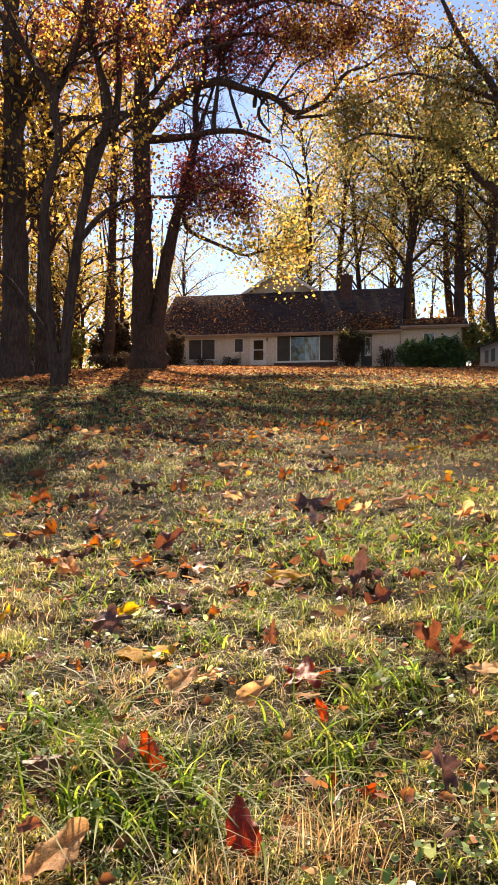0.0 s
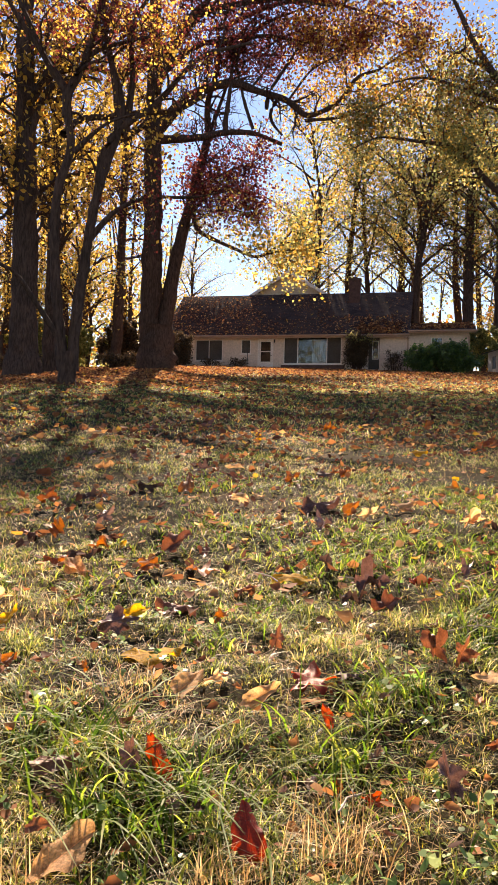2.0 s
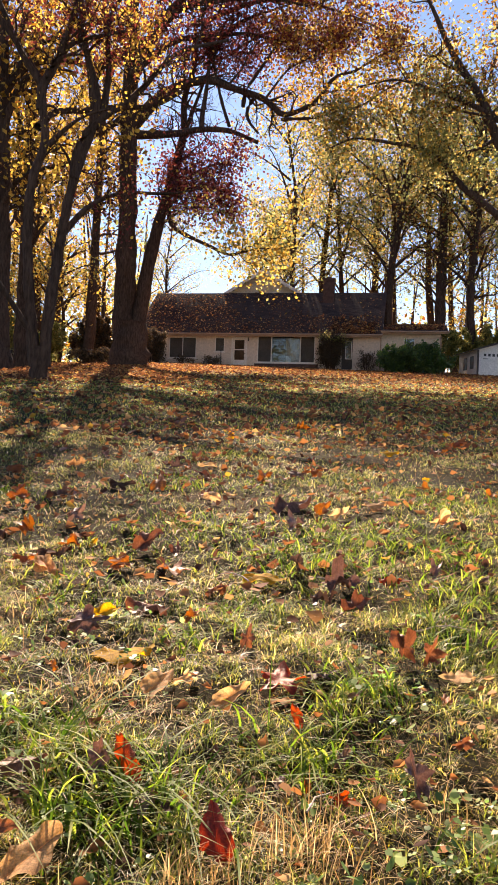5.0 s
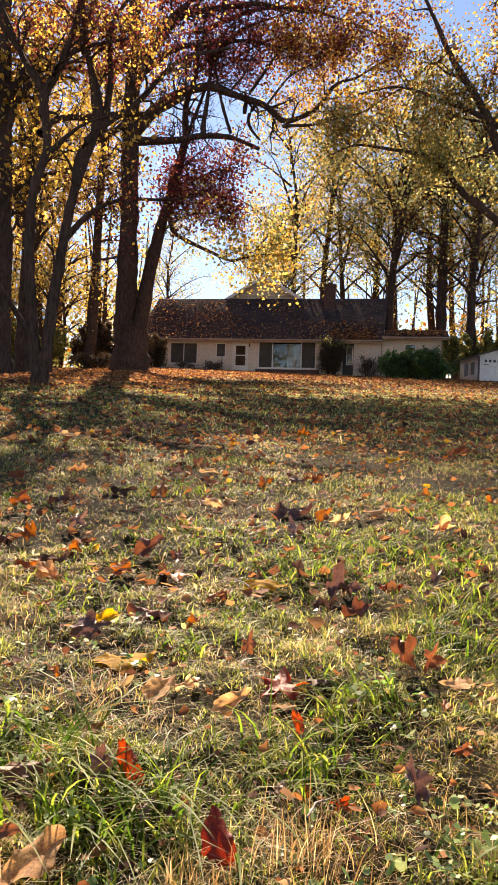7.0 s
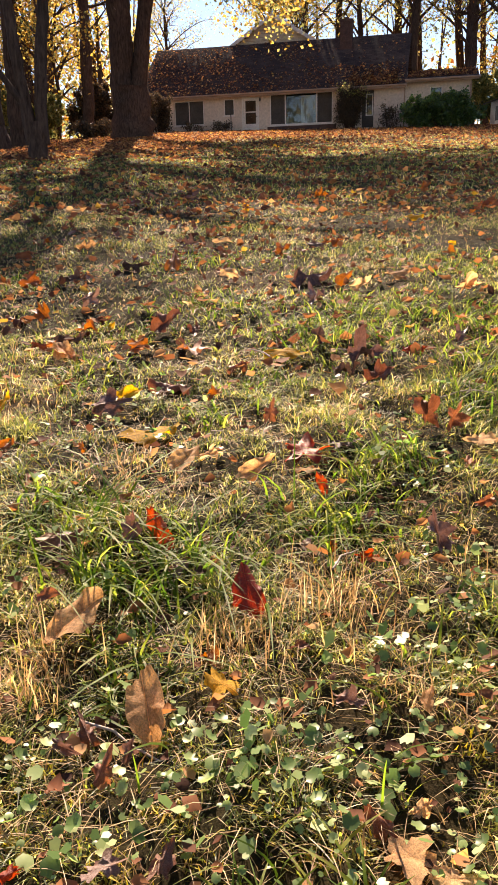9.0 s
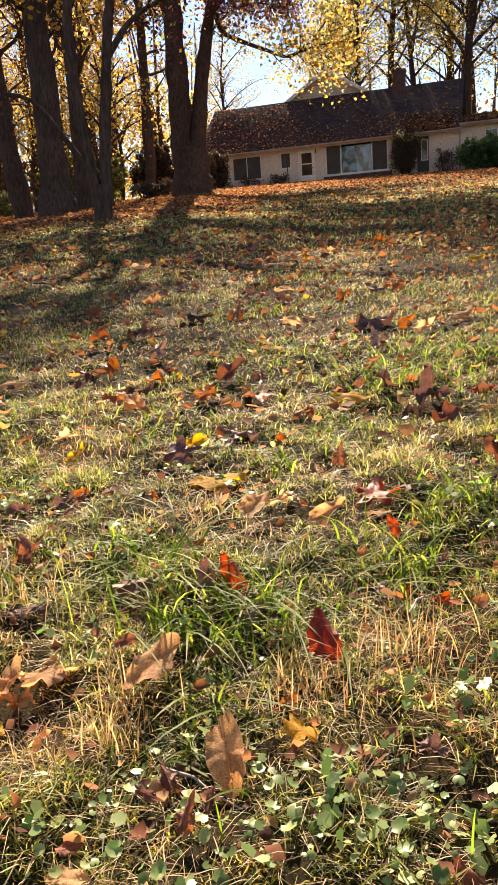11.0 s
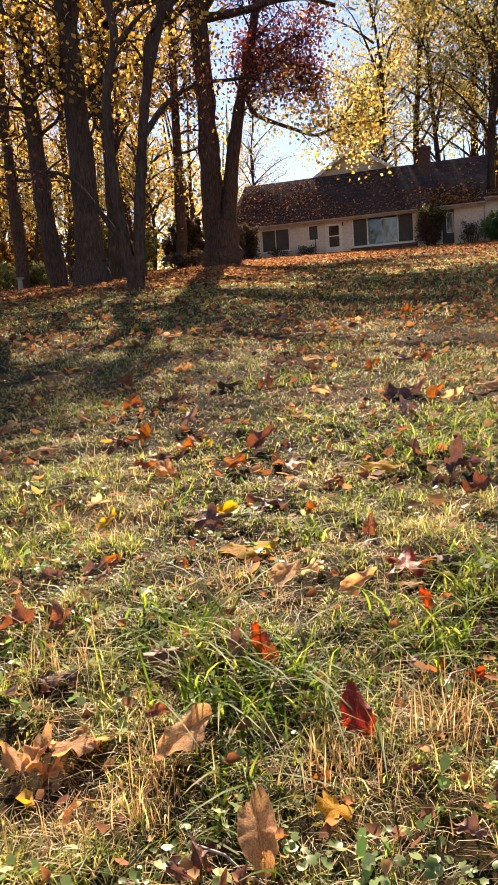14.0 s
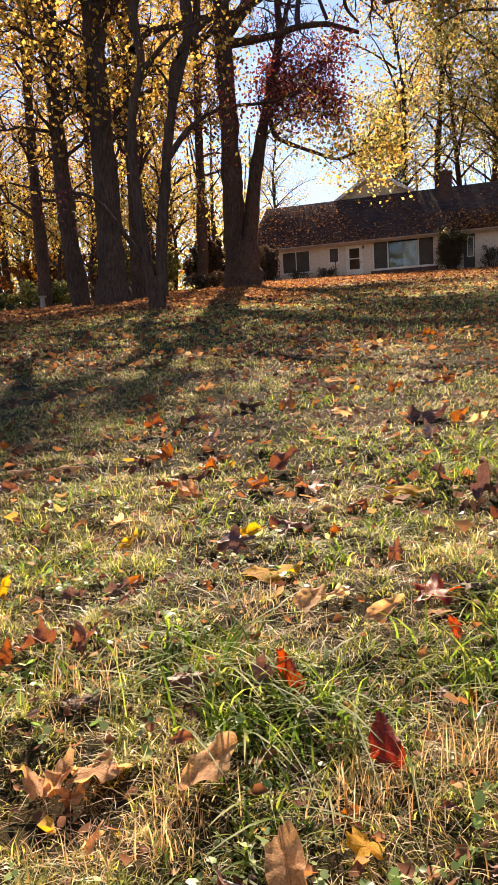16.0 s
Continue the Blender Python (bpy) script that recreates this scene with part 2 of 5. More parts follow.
# lawn soil: thatch and dirt, leaf mould towards the trees
SOIL, _nt, _n, _l, _b = mat("lawn_thatch")
_a = noise_node(_n, _l, 1.1, 6)
_r = ramp(_n, [(0.3, (0.02, 0.02, 0.01)), (0.5, (0.042, 0.036, 0.016)), (0.7, (0.08, 0.055, 0.028))])
_l.new(_a.outputs[0], _r.inputs[0])
_f = noise_node(_n, _l, 45.0, 8, 0.75)
_g = ramp(_n, [(0.3, (0.35, 0.33, 0.3)), (0.7, (1.5, 1.4, 1.25))])
_l.new(_f.outputs[0], _g.inputs[0])
_col = mix_color(_n, _l, "MULTIPLY", 1.0, _r.outputs[0], _g.outputs[0])
_v = _n.new("ShaderNodeTexVoronoi")
_v.inputs["Scale"].default_value = 7.0
_tc = _n.new("ShaderNodeTexCoord")
_l.new(_tc.outputs["Object"], _v.inputs["Vector"])
_lr = ramp(_n, [(0.0, (0.1, 0.045, 0.02)), (0.4, (0.24, 0.11, 0.04)), (0.75, (0.34, 0.17, 0.06)), (1.0, (0.45, 0.28, 0.1))])
_sep = _n.new("ShaderNodeSeparateColor")
_l.new(_v.outputs["Color"], _sep.inputs[0])
_l.new(_sep.outputs[0], _lr.inputs[0])
_sx = _n.new("ShaderNodeSeparateXYZ")
_l.new(_tc.outputs["Object"], _sx.inputs[0])
_mr = _n.new("ShaderNodeMapRange")
_mr.inputs[1].default_value, _mr.inputs[2].default_value = 24.0, 40.0
_l.new(_sx.outputs[1], _mr.inputs[0])
_pa = noise_node(_n, _l, 0.35, 5)
_add = _n.new("ShaderNodeMath")
_add.operation = "MULTIPLY_ADD"
_l.new(_pa.outputs[0], _add.inputs[0])
_add.inputs[1].default_value = 1.2
_l.new(_mr.outputs[0], _add.inputs[2])
_cl = _n.new("ShaderNodeMapRange")
_cl.inputs[1].default_value, _cl.inputs[2].default_value = 0.95, 1.45
_l.new(_add.outputs[0], _cl.inputs[0])
_l.new(mix_color(_n, _l, "MIX", _cl.outputs[0], _col, _lr.outputs[0]), _b.inputs["Base Color"])
_b.inputs["Roughness"].default_value = 0.95
_b.inputs["Specular IOR Level"].default_value = 0.1
bump(_n, _l, _f.outputs[0], 1.0, 0.03, _b)

# ---- building helpers ----


def fast_mesh(name, verts, faces, material, smooth=False):
    """A mesh from arrays: verts (n, 3) and faces (m, k), all of k corners."""
    me = bpy.data.meshes.new(name)
    verts, faces = np.asarray(verts, np.float32), np.asarray(faces, np.int32)
    me.vertices.add(len(verts))
    me.vertices.foreach_set("co", verts.ravel())
    me.loops.add(faces.size)
    me.loops.foreach_set("vertex_index", faces.ravel())
    me.polygons.add(len(faces))
    me.polygons.foreach_set("loop_start", np.arange(0, faces.size, faces.shape[1], dtype=np.int32))
    if smooth:
        me.polygons.foreach_set("use_smooth", np.ones(len(faces), bool))
    me.update(calc_edges=True)
    me.validate()
    me.materials.append(material)
    return me


def put_under(ob, parent, label=""):
    if parent is not None:
        ob.parent = parent
    if label:
        ob["label"] = label
    return ob


def part(name, bm, material, parent, label="", smooth=False):
    me = bpy.data.meshes.new(name)
    bmesh.ops.recalc_face_normals(bm, faces=bm.faces)
    bm.to_mesh(me)
    bm.free()
    if smooth:
        for p in me.polygons:
            p.use_smooth = True
    me.materials.append(material)
    return put_under(new(name, me), parent, label)


def box(x0, x1, y0, y1, z0, z1, bevel=0.0, bm=None):
    own = bm or bmesh.new()
    r = bmesh.ops.create_cube(own, size=1.0, matrix=Matrix.Translation(((x0 + x1) / 2, (y0 + y1) / 2, (z0 + z1) / 2)) @ Matrix.Diagonal((x1 - x0, y1 - y0, z1 - z0, 1)))
    if bevel:
        edges = list({e for v in r["verts"] for e in v.link_edges})
        bmesh.ops.bevel(own, geom=edges, offset=bevel, segments=2, affect="EDGES")
    return own


def prism(profile, axis_len, place):
    """A closed outline (y, z) drawn out along x from 0 to axis_len."""
    bm = bmesh.new()
    a = [bm.verts.new((0, y, z)) for y, z in profile]
    b = [bm.verts.new((axis_len, y, z)) for y, z in profile]
    bm.faces.new(a)
    bm.faces.new(b[::-1])
    for i in range(len(a)):
        j = (i + 1) % len(a)
        bm.faces.new((a[i], a[j], b[j], b[i]))
    bmesh.ops.transform(bm, matrix=place, verts=bm.verts)
    return bm


def ground_z(x, y):
    """Height of the lawn: a steady rise to the house, easing off behind it and falling away to the left."""
    x, y = np.asarray(x, float), np.asarray(y, float)
    up = np.where(y < 60, 0.0975 * y, 5.85 + 4.0 * (1 - np.exp(-(np.maximum(y, 60) - 60) / 41.0)))
    return up - 0.045 * np.maximum(0, -x - 5) * (1 / (1 + np.maximum(0, -x - 40) / 40))


def relief(x, y):
    """Tussocks and hollows of the lawn, a few centimetres deep."""
    near = np.exp(-np.maximum(0, np.asarray(y, float) - 3.6) / 0.6) * np.exp(-np.maximum(0, np.abs(x) - 2.0) / 0.2) * (np.asarray(y, float) > 0.3)
    slow = 0.016 * np.sin(3.1 * x + 1.3 * np.sin(1.7 * y)) * np.sin(2.6 * y + 0.7)
    mid = 0.02 * np.sin(13.0 * x + 2 * np.sin(5.1 * y)) * np.sin(11.7 * y + 1.6 * np.sin(6.3 * x))
    fine = 0.011 * np.sin(31.0 * x + 2 * np.sin(17.0 * y)) * np.sin(29.0 * y + 1.7 * np.sin(15.0 * x + 1))
    return slow + (mid + fine) * near


def gz(x, y):
    return float(ground_z(x, y) + relief(x, y))


# ---- ground: one sheet to the horizon ----
_gx = np.unique(np.concatenate([np.linspace(-2.5, 2.5, 84), np.linspace(-30, 30, 61), np.linspace(-600, 600, 41)]).round(3))
_gy = np.unique(np.concatenate([np.linspace(0.3, 5, 90), np.linspace(-10, 70, 81), np.linspace(-300, 900, 41)]).round(3))
_X, _Y = np.meshgrid(_gx, _gy)
_V = np.stack([_X, _Y, ground_z(_X, _Y) + relief(_X, _Y)], -1).reshape(-1, 3)
_i = np.arange(len(_gx) * len(_gy)).reshape(len(_gy), len(_gx))
_F = np.stack([_i[:-1, :-1], _i[:-1, 1:], _i[1:, 1:], _i[1:, :-1]], -1).reshape(-1, 4)
tagged(new("ground", fast_mesh("ground", _V, _F, SOIL, True)), "sloping lawn soil with thatch and leaf mould", "ground", kind="structure")

# ---- trees ----


class Wood:
    """Collects tapered limbs as rings of quads, and the places of the twigs' ends."""

    def __init__(self, seed):
        self.v, self.f, self.n = [], [], 0
        self.tips = []
        self.rng = np.random.default_rng(seed)

    def tube(self, pts, radii, sides):
        pts = np.asarray(pts, float)
        d = np.gradient(pts, axis=0)
        d /= np.linalg.norm(d, axis=1)[:, None] + 1e-9
        ref = np.where(np.abs(d[:, 2:]) > 0.9, (1.0, 0, 0), (0, 0, 1.0))
        a = np.cross(d, ref)
        a /= np.linalg.norm(a, axis=1)[:, None] + 1e-9
        b = np.cross(d, a)
        th = np.arange(sides) * 2 * np.pi / sides
        wob = 1 + (0.1 * self.rng.standard_normal((len(pts), sides)) if sides > 6 else 0)
        ring = np.cos(th)[None, :, None] * a[:, None] + np.sin(th)[None, :, None] * b[:, None]
        v = pts[:, None] + ring * (np.asarray(radii)[:, None] * wob)[..., None]
        i = self.n + np.arange(len(pts) * sides).reshape(len(pts), sides)
        j = np.roll(i, -1, 1)
        self.v.append(v.reshape(-1, 3))
        self.f.append(np.stack([i[:-1], j[:-1], j[1:], i[1:]], -1).reshape(-1, 4))
        self.n += len(pts) * sides

    def smooth(self, pts, step):
        """A smooth line through guide points, with a little wander."""
        pts = np.asarray(pts, float)
        seg = np.r_[0, np.cumsum(np.linalg.norm(np.diff(pts, axis=0), axis=1))]
        n = max(3, int(seg[-1] / step) + 1)
        s = np.linspace(0, seg[-1], n)
        out = np.stack([np.interp(s, seg, pts[:, k]) for k in range(3)], 1)
        for _ in range(2):
            out[1:-1] = 0.25 * out[:-2] + 0.5 * out[1:-1] + 0.25 * out[2:]
        return out

    def limb(self, pts, r0, r1, step=0.5, sides=8, twigs=0.0, size=2.0, levels=2, start=0.3, up=0.15):
        """A guided limb with side branches: twigs per metre past the share start of its length."""
        p = self.smooth(pts, step)
        s = np.linspace(0, 1, len(p))
        rad = r0 + (r1 - r0) * s ** 0.85
        self.tube(p, rad, sides)
        length = np.linalg.norm(np.diff(p, axis=0), axis=1).sum()
        for _ in range(int(twigs * length * (1 - start))):
            t = start + (1 - start) * self.rng.random()
            k = min(int(t * (len(p) - 1)), len(p) - 2)
            d = p[k + 1] - p[k]
            self.branch(p[k], d / np.linalg.norm(d), size * (1.15 - 0.6 * t) * self.rng.uniform(0.6, 1.25), min(rad[k] * 0.55, 0.028 * size + 0.008), levels, up)

    def branch(self, p, along, length, r, level, up):
        rng = self.rng
        side = rng.standard_normal(3)
        side -= side @ along * along
        side /= np.linalg.norm(side)
        d = 0.55 * along + 0.85 * side + np.array([0, 0, up])
        d /= np.linalg.norm(d)
        n = 5 if level > 0 else 3
        pts = [np.array(p, float)]
        for _ in range(n):
            d = d + 0.28 * rng.standard_normal(3) + np.array([0, 0, 0.05])
            d /= np.linalg.norm(d)
            pts.append(pts[-1] + d * length / n)
        self.tube(pts, np.linspace(r, max(0.15 * r, 0.003), n + 1), 5 if r > 0.03 else 3)
        if level > 0:
            for k in range(4):
                q = pts[2 + int(rng.integers(0, n - 1))]
                self.branch(q, d, length * rng.uniform(0.45, 0.65), r * 0.45, level - 1, up)
            self.tips.append(pts[-1])
        else:
            self.tips += pts[1:]

    def mesh(self, name, material):
        return fast_mesh(name, np.concatenate(self.v), np.concatenate(self.f), material, True)


def leaves_mesh(name, centres, per, spread, size, material, seed, droop=0.3):
    """Small folded leaves scattered round the given places: two triangles each."""
    rng = np.random.default_rng(seed)
    c = np.repeat(np.asarray(centres, float), per, 0)
    c = c + rng.standard_normal(c.shape) * spread
    n = len(c)
    d = rng.standard_normal((n, 3)) + np.array([0, 0, -droop])
    d /= np.linalg.norm(d, axis=1)[:, None]
    w = np.cross(d, rng.standard_normal((n, 3)))
    w /= np.linalg.norm(w, axis=1)[:, None]
    up = np.cross(d, w)
    s = (size * rng.uniform(0.6, 1.3, n))[:, None]
    v = np.stack([c, c + s * (0.5 * d + 0.36 * w + 0.1 * up), c + s * d, c + s * (0.5 * d - 0.36 * w + 0.1 * up)], 1)
    i = 4 * np.arange(n)[:, None]
    f = np.concatenate([i + [0, 1, 2], i + [0, 2, 3]], 1).reshape(-1, 3)
    return fast_mesh(name, v.reshape(-1, 3), f, material)


def make_tree(name, wood, bark_material, crowns, label, group=""):
    """An Empty with the trunk and one crown mesh per leaf colour. crowns: (test, per, spread, size, material)."""
    root = tagged(new(name), label, "tree", group)
    put_under(new("trunk", wood.mesh("trunk", bark_material)), root)
    tips = np.array(wood.tips)
    for k, (test, per, spread, size, material) in enumerate(crowns):
        some = tips[test(tips)] if test else tips
        if len(some):
            put_under(new("crown", leaves_mesh("crown", some, per, spread, size, material, 11 + k)), root)
    return root


# the small two-stemmed tree in the lawn
w = Wood(3)
w.limb([(-4.92, 20, 1.5), (-4.92, 20, 2.0), (-4.9, 20, 2.8)], 0.28, 0.2, 0.2, 10)
w.limb([(-5.0, 20.0, 2.3), (-5.2, 20.0, 3.8), (-5.3, 19.9, 5.7), (-5.3, 19.9, 6.5), (-5.1, 19.8, 7.4), (-4.8, 19.8, 7.9), (-5.0, 19.8, 8.9), (-5.0, 19.7, 9.4), (-4.5, 19.7, 10.3), (-4.1, 19.6, 11.5), (-4.0, 19.6, 12.6)], 0.16, 0.07, 0.3, 8, 1.1, 1.7, 2, 0.45)
w.limb([(-4.8, 20.0, 2.3), (-4.7, 20.0, 3.8), (-4.5, 20.1, 5.4), (-4.3, 20.1, 6.7), (-4.2, 20.2, 7.3), (-3.8, 20.2, 8.4), (-3.6, 20.3, 9.3), (-4.0, 20.3, 10.5), (-4.2, 20.4, 11.5), (-4.2, 20.4, 13.3)], 0.165, 0.07, 0.3, 8, 1.1, 1.7, 2, 0.45)
w.limb([(-4.2, 20.1, 7.2), (-4.1, 20.1, 8.2), (-3.6, 20.2, 8.8), (-2.7, 20.4, 9.5), (-1.7, 20.5, 10.8), (-0.3, 20.6, 11.2)], 0.12, 0.04, 0.3, 7, 2.2, 1.6, 2, 0.4)
w.limb([(-5.1, 20.0, 3.1), (-5.5, 19.8, 3.7), (-5.9, 19.5, 4.4), (-6.2, 19.2, 4.9), (-7.1, 19.0, 4.9), (-8.2, 18.8, 5.2)], 0.09, 0.02, 0.3, 7, 2.6, 1.2, 1, 0.45)
w.limb([(-4.45, 20.1, 5.7), (-3.9, 20.2, 6.5), (-3.0, 20.3, 7.0), (-1.8, 20.5, 7.0), (-0.9, 20.5, 7.2)], 0.09, 0.02, 0.3, 7, 3.0, 1.3, 2, 0.35)
w.limb([(-4.8, 19.8, 7.9), (-4.3, 19.7, 8.4), (-3.8, 19.6, 8.7), (-3.2, 19.5, 8.8)], 0.08, 0.02, 0.3, 7, 2.0, 1.2, 2, 0.4)
w.limb([(-5.0, 19.8, 9.4), (-5.5, 19.6, 10.1), (-5.7, 19.4, 10.6), (-6.0, 19.2, 11.3), (-6.6, 19.0, 12.3)], 0.1, 0.03, 0.3, 7, 2.0, 1.4, 2, 0.3)
w.limb([(-5.0, 19.8, 8.8), (-5.0, 19.8, 9.6), (-5.4, 19.8, 10.0), (-5.6, 19.8, 10.4), (-5.9, 19.8, 10.8), (-6.3, 19.8, 11.3), (-6.9, 19.8, 12.4)], 0.115, 0.042, 0.25, 7, 2.0, 1.4, 2, 0.4)
w.limb([(-5.0, 19.8, 9.3), (-4.7, 19.8, 9.9), (-4.5, 19.8, 10.3), (-4.3, 19.8, 10.6), (-3.7, 19.8, 10.7), (-2.9, 19.8, 10.9)], 0.101, 0.035, 0.25, 7, 2.4, 1.2, 2, 0.4)
w.limb([(-3.8, 20.2, 8.4), (-3.7, 20.2, 9.0), (-3.9, 20.2, 10.2), (-4.1, 20.2, 11.1), (-4.2, 20.2, 12.4), (-4.0, 20.2, 13.6)], 0.115, 0.049, 0.25, 7, 1.8, 1.3, 2, 0.4)
w.limb([(-3.7, 20.3, 8.6), (-3.5, 20.4, 9.2), (-3.4, 20.4, 10.1), (-3.5, 20.4, 11.1), (-3.5, 20.4, 11.6), (-2.9, 20.4, 12.4)], 0.108, 0.042, 0.25, 7, 1.8, 1.3, 2, 0.4)
w.limb([(-5.1, 19.9, 8.4), (-4.9, 20.6, 9.1), (-4.2, 21.2, 9.4), (-3.4, 21.8, 9.8), (-2.4, 22.0, 9.9), (-1.6, 22.0, 10.4)], 0.115, 0.056, 0.25, 7, 1.6, 1.3, 2, 0.4)
make_tree("lawn_tree", w, BARK_GREY, [(lambda p: (p[:, 2] < 7.6) | (p[:, 2] > 10.2), 2, 0.2, 0.1, LEAF_RED), (lambda p: p[:, 2] > 6, 1, 0.25, 0.09, LEAF_YELLOW)], "small two-stemmed tree with grey bark and sparse red leaves")

# the great straight trunk at the lawn's edge
w = Wood(5)
w.limb([(-10.0, 33, 2.2), (-10.0, 33, 3.2), (-10.0, 33, 4.2)], 1.15, 0.62, 0.3, 14)
w.limb([(-10.0, 33, 4.0), (-10.0, 33.0, 9.5), (-10.1, 33.0, 14.4), (-10.2, 33.0, 17.6), (-10.1, 33.0, 19.6)], 0.62, 0.3, 0.6, 14, 1.7, 3.0, 2, 0.25)
w.limb([(-10.1, 33, 12.5), (-9.2, 32.6, 15.0), (-8.0, 32.2, 15.6), (-6.6, 31.8, 15.2)], 0.2, 0.04, 0.4, 7, 1.4, 2.2, 2, 0.2)
w.limb([(-10.1, 33, 11), (-11.4, 32.4, 13.4), (-13.5, 32.0, 14.6)], 0.2, 0.05, 0.4, 7, 2.2, 2.4, 2, 0.2)
w.limb([(-10.1, 33, 9.5), (-9.0, 32.2, 11.0), (-7.2, 31.6, 11.4), (-5.6, 31.0, 10.8)], 0.14, 0.03, 0.4, 7, 2.6, 2.4, 2, 0.2)
w.limb([(-10.1, 33, 14.5), (-8.6, 32.6, 16.6), (-6.2, 32.4, 17.6), (-4.0, 32.2, 17.4)], 0.18, 0.03, 0.4, 7, 1.1, 2.0, 2, 0.2)
w.limb([(-10.1, 33, 14.2), (-9.7, 33, 15.1), (-9.2, 33, 15.8), (-8.7, 33, 16.1), (-7.5, 33, 16.3), (-5.8, 33, 15.9), (-5.0, 33, 16.4), (-4.0, 33, 17.4)], 0.19, 0.07, 0.35, 7, 0.9, 1.8, 2, 0.3)
make_tree("poplar_tree", w, BARK, [(None, 1, 0.4, 0.25, LEAF_YELLOW), (lambda p: p[:, 2] > 16, 1, 0.4, 0.2, LEAF_RUST)], "massive straight-trunked tree with dark bark and yellow leaves")

# the twin-trunked oak before the house
w = Wood(8)
w.limb([(-5.55, 43, 3.3), (-5.55, 43, 4.4), (-5.5, 43, 6.6)], 1.25, 0.85, 0.3, 14)
w.limb([(-5.9, 43, 5.5), (-5.9, 43.0, 12.2), (-6.0, 43.0, 18.5), (-6.0, 43.0, 22.7), (-6.0, 43.0, 25.5)], 0.64, 0.3, 0.6, 14, 1.0, 3.0, 2, 0.5)
w.limb([(-5.3, 43.0, 5.2), (-5.1, 43.1, 7.2), (-4.4, 43.2, 11.3), (-3.9, 43.4, 13.3), (-3.3, 43.5, 15.8), (-2.9, 43.6, 17.5), (-3.1, 43.8, 19.4), (-2.4, 43.9, 21.6), (-2.6, 44.0, 24.2)], 0.5, 0.07, 0.5, 11, 1.9, 2.6, 2, 0.4)
w.limb([(-5.8, 43.0, 17.4), (-4.4, 42.7, 19.0), (-3.1, 42.4, 19.6), (-1.6, 42.1, 19.9), (0.0, 41.8, 19.2), (1.5, 41.5, 18.7), (2.4, 41.2, 17.6), (4.0, 40.9, 18.2), (4.7, 40.6, 19.0), (4.9, 40.3, 19.5), (6.1, 40.0, 19.7)], 0.34, 0.07, 0.35, 8, 2.0, 2.6, 2, 0.15)
w.limb([(-5.6, 43.0, 17.0), (-3.4, 42.2, 16.8), (-1.9, 42.0, 17.1), (-0.3, 42.0, 17.1), (1.2, 42.0, 16.5)], 0.27, 0.1, 0.35, 8, 1.2, 1.8, 2, 0.3)
w.limb([(2.4, 41.2, 17.5), (4.0, 40.4, 17.3), (5.2, 39.8, 17.5), (6.3, 39.2, 17.5), (7.3, 38.6, 18.1), (8.1, 38.0, 18.4)], 0.1, 0.03, 0.35, 7, 1.6, 1.6, 2, 0.2)
w.limb([(-5.7, 43.0, 21.0), (-4.4, 42.5, 22.6), (-3.4, 42.0, 23.6), (-1.2, 41.5, 23.8), (0.9, 41.0, 23.9), (3.5, 40.5, 23.2)], 0.3, 0.06, 0.4, 8, 2.4, 2.6, 2, 0.2)
w.limb([(-3.8, 43.3, 13.5), (-3.4, 42.5, 11.8), (-1.8, 42.0, 11.0), (-0.9, 41.5, 10.5), (0.0, 41.0, 10.0), (1.2, 40.5, 10.7), (2.7, 40.0, 11.0)], 0.17, 0.03, 0.35, 7, 1.6, 1.8, 2, 0.3)
w.limb([(-5.9, 43.0, 18.2), (-7.5, 42.3, 16.7), (-8.9, 41.7, 15.8), (-10.5, 41.0, 15.2)], 0.22, 0.04, 0.4, 7, 2.0, 2.2, 2, 0.3)
w.limb([(-4.2, 43.2, 12.3), (-3.0, 42.6, 13.8), (-1.6, 42.0, 14.2), (-0.6, 41.6, 13.6)], 0.14, 0.03, 0.35, 7, 2.8, 1.6, 2, 0.3)
w.limb([(0.0, 41.0, 10.1), (1.4, 40.4, 10.4), (3.0, 40.0, 10.3), (4.4, 39.6, 9.8)], 0.06, 0.015, 0.35, 6, 3.2, 1.5, 2, 0.1)
w.limb([(1.2, 40.5, 10.7), (2.4, 40.0, 12.0), (3.4, 39.6, 12.4)], 0.05, 0.015, 0.35, 6, 3.2, 1.5, 2, 0.1)
w.limb([(-2.6, 43.9, 23.6), (0.5, 43.0, 24.6), (3.0, 42.0, 24.4), (6.0, 41.2, 23.2), (8.5, 40.6, 21.8)], 0.16, 0.03, 0.4, 7, 2.2, 2.6, 2, 0.1)
w.limb([(6.1, 40.0, 19.7), (7.6, 39.6, 20.6), (9.2, 39.2, 20.9)], 0.06, 0.02, 0.35, 6, 2.4, 1.8, 2, 0.1)
w.limb([(-2.9, 43.6, 17.5), (-1.6, 43.0, 21.0), (-0.4, 42.6, 21.6), (1.6, 42.2, 21.4)], 0.13, 0.03, 0.4, 7, 1.6, 2.2, 2, 0.2)
w.limb([(-0.4, 42.6, 21.6), (1.2, 42.0, 22.4), (3.2, 41.6, 22.6), (5.4, 41.2, 21.4)], 0.08, 0.02, 0.35, 6, 2.4, 2.0, 2, 0.1)
w.limb([(1.5, 41.5, 18.7), (2.6, 41.2, 20.2), (4.2, 41.0, 21.0), (5.8, 40.8, 22.4)], 0.07, 0.02, 0.35, 6, 2.4, 1.8, 2, 0.1)
w.limb([(-3.9, 43.3, 13.3), (-2.6, 42.8, 14.8), (-1.0, 42.2, 15.4), (0.6, 41.8, 15.0)], 0.12, 0.025, 0.35, 7, 3.2, 1.7, 2, 0.15)
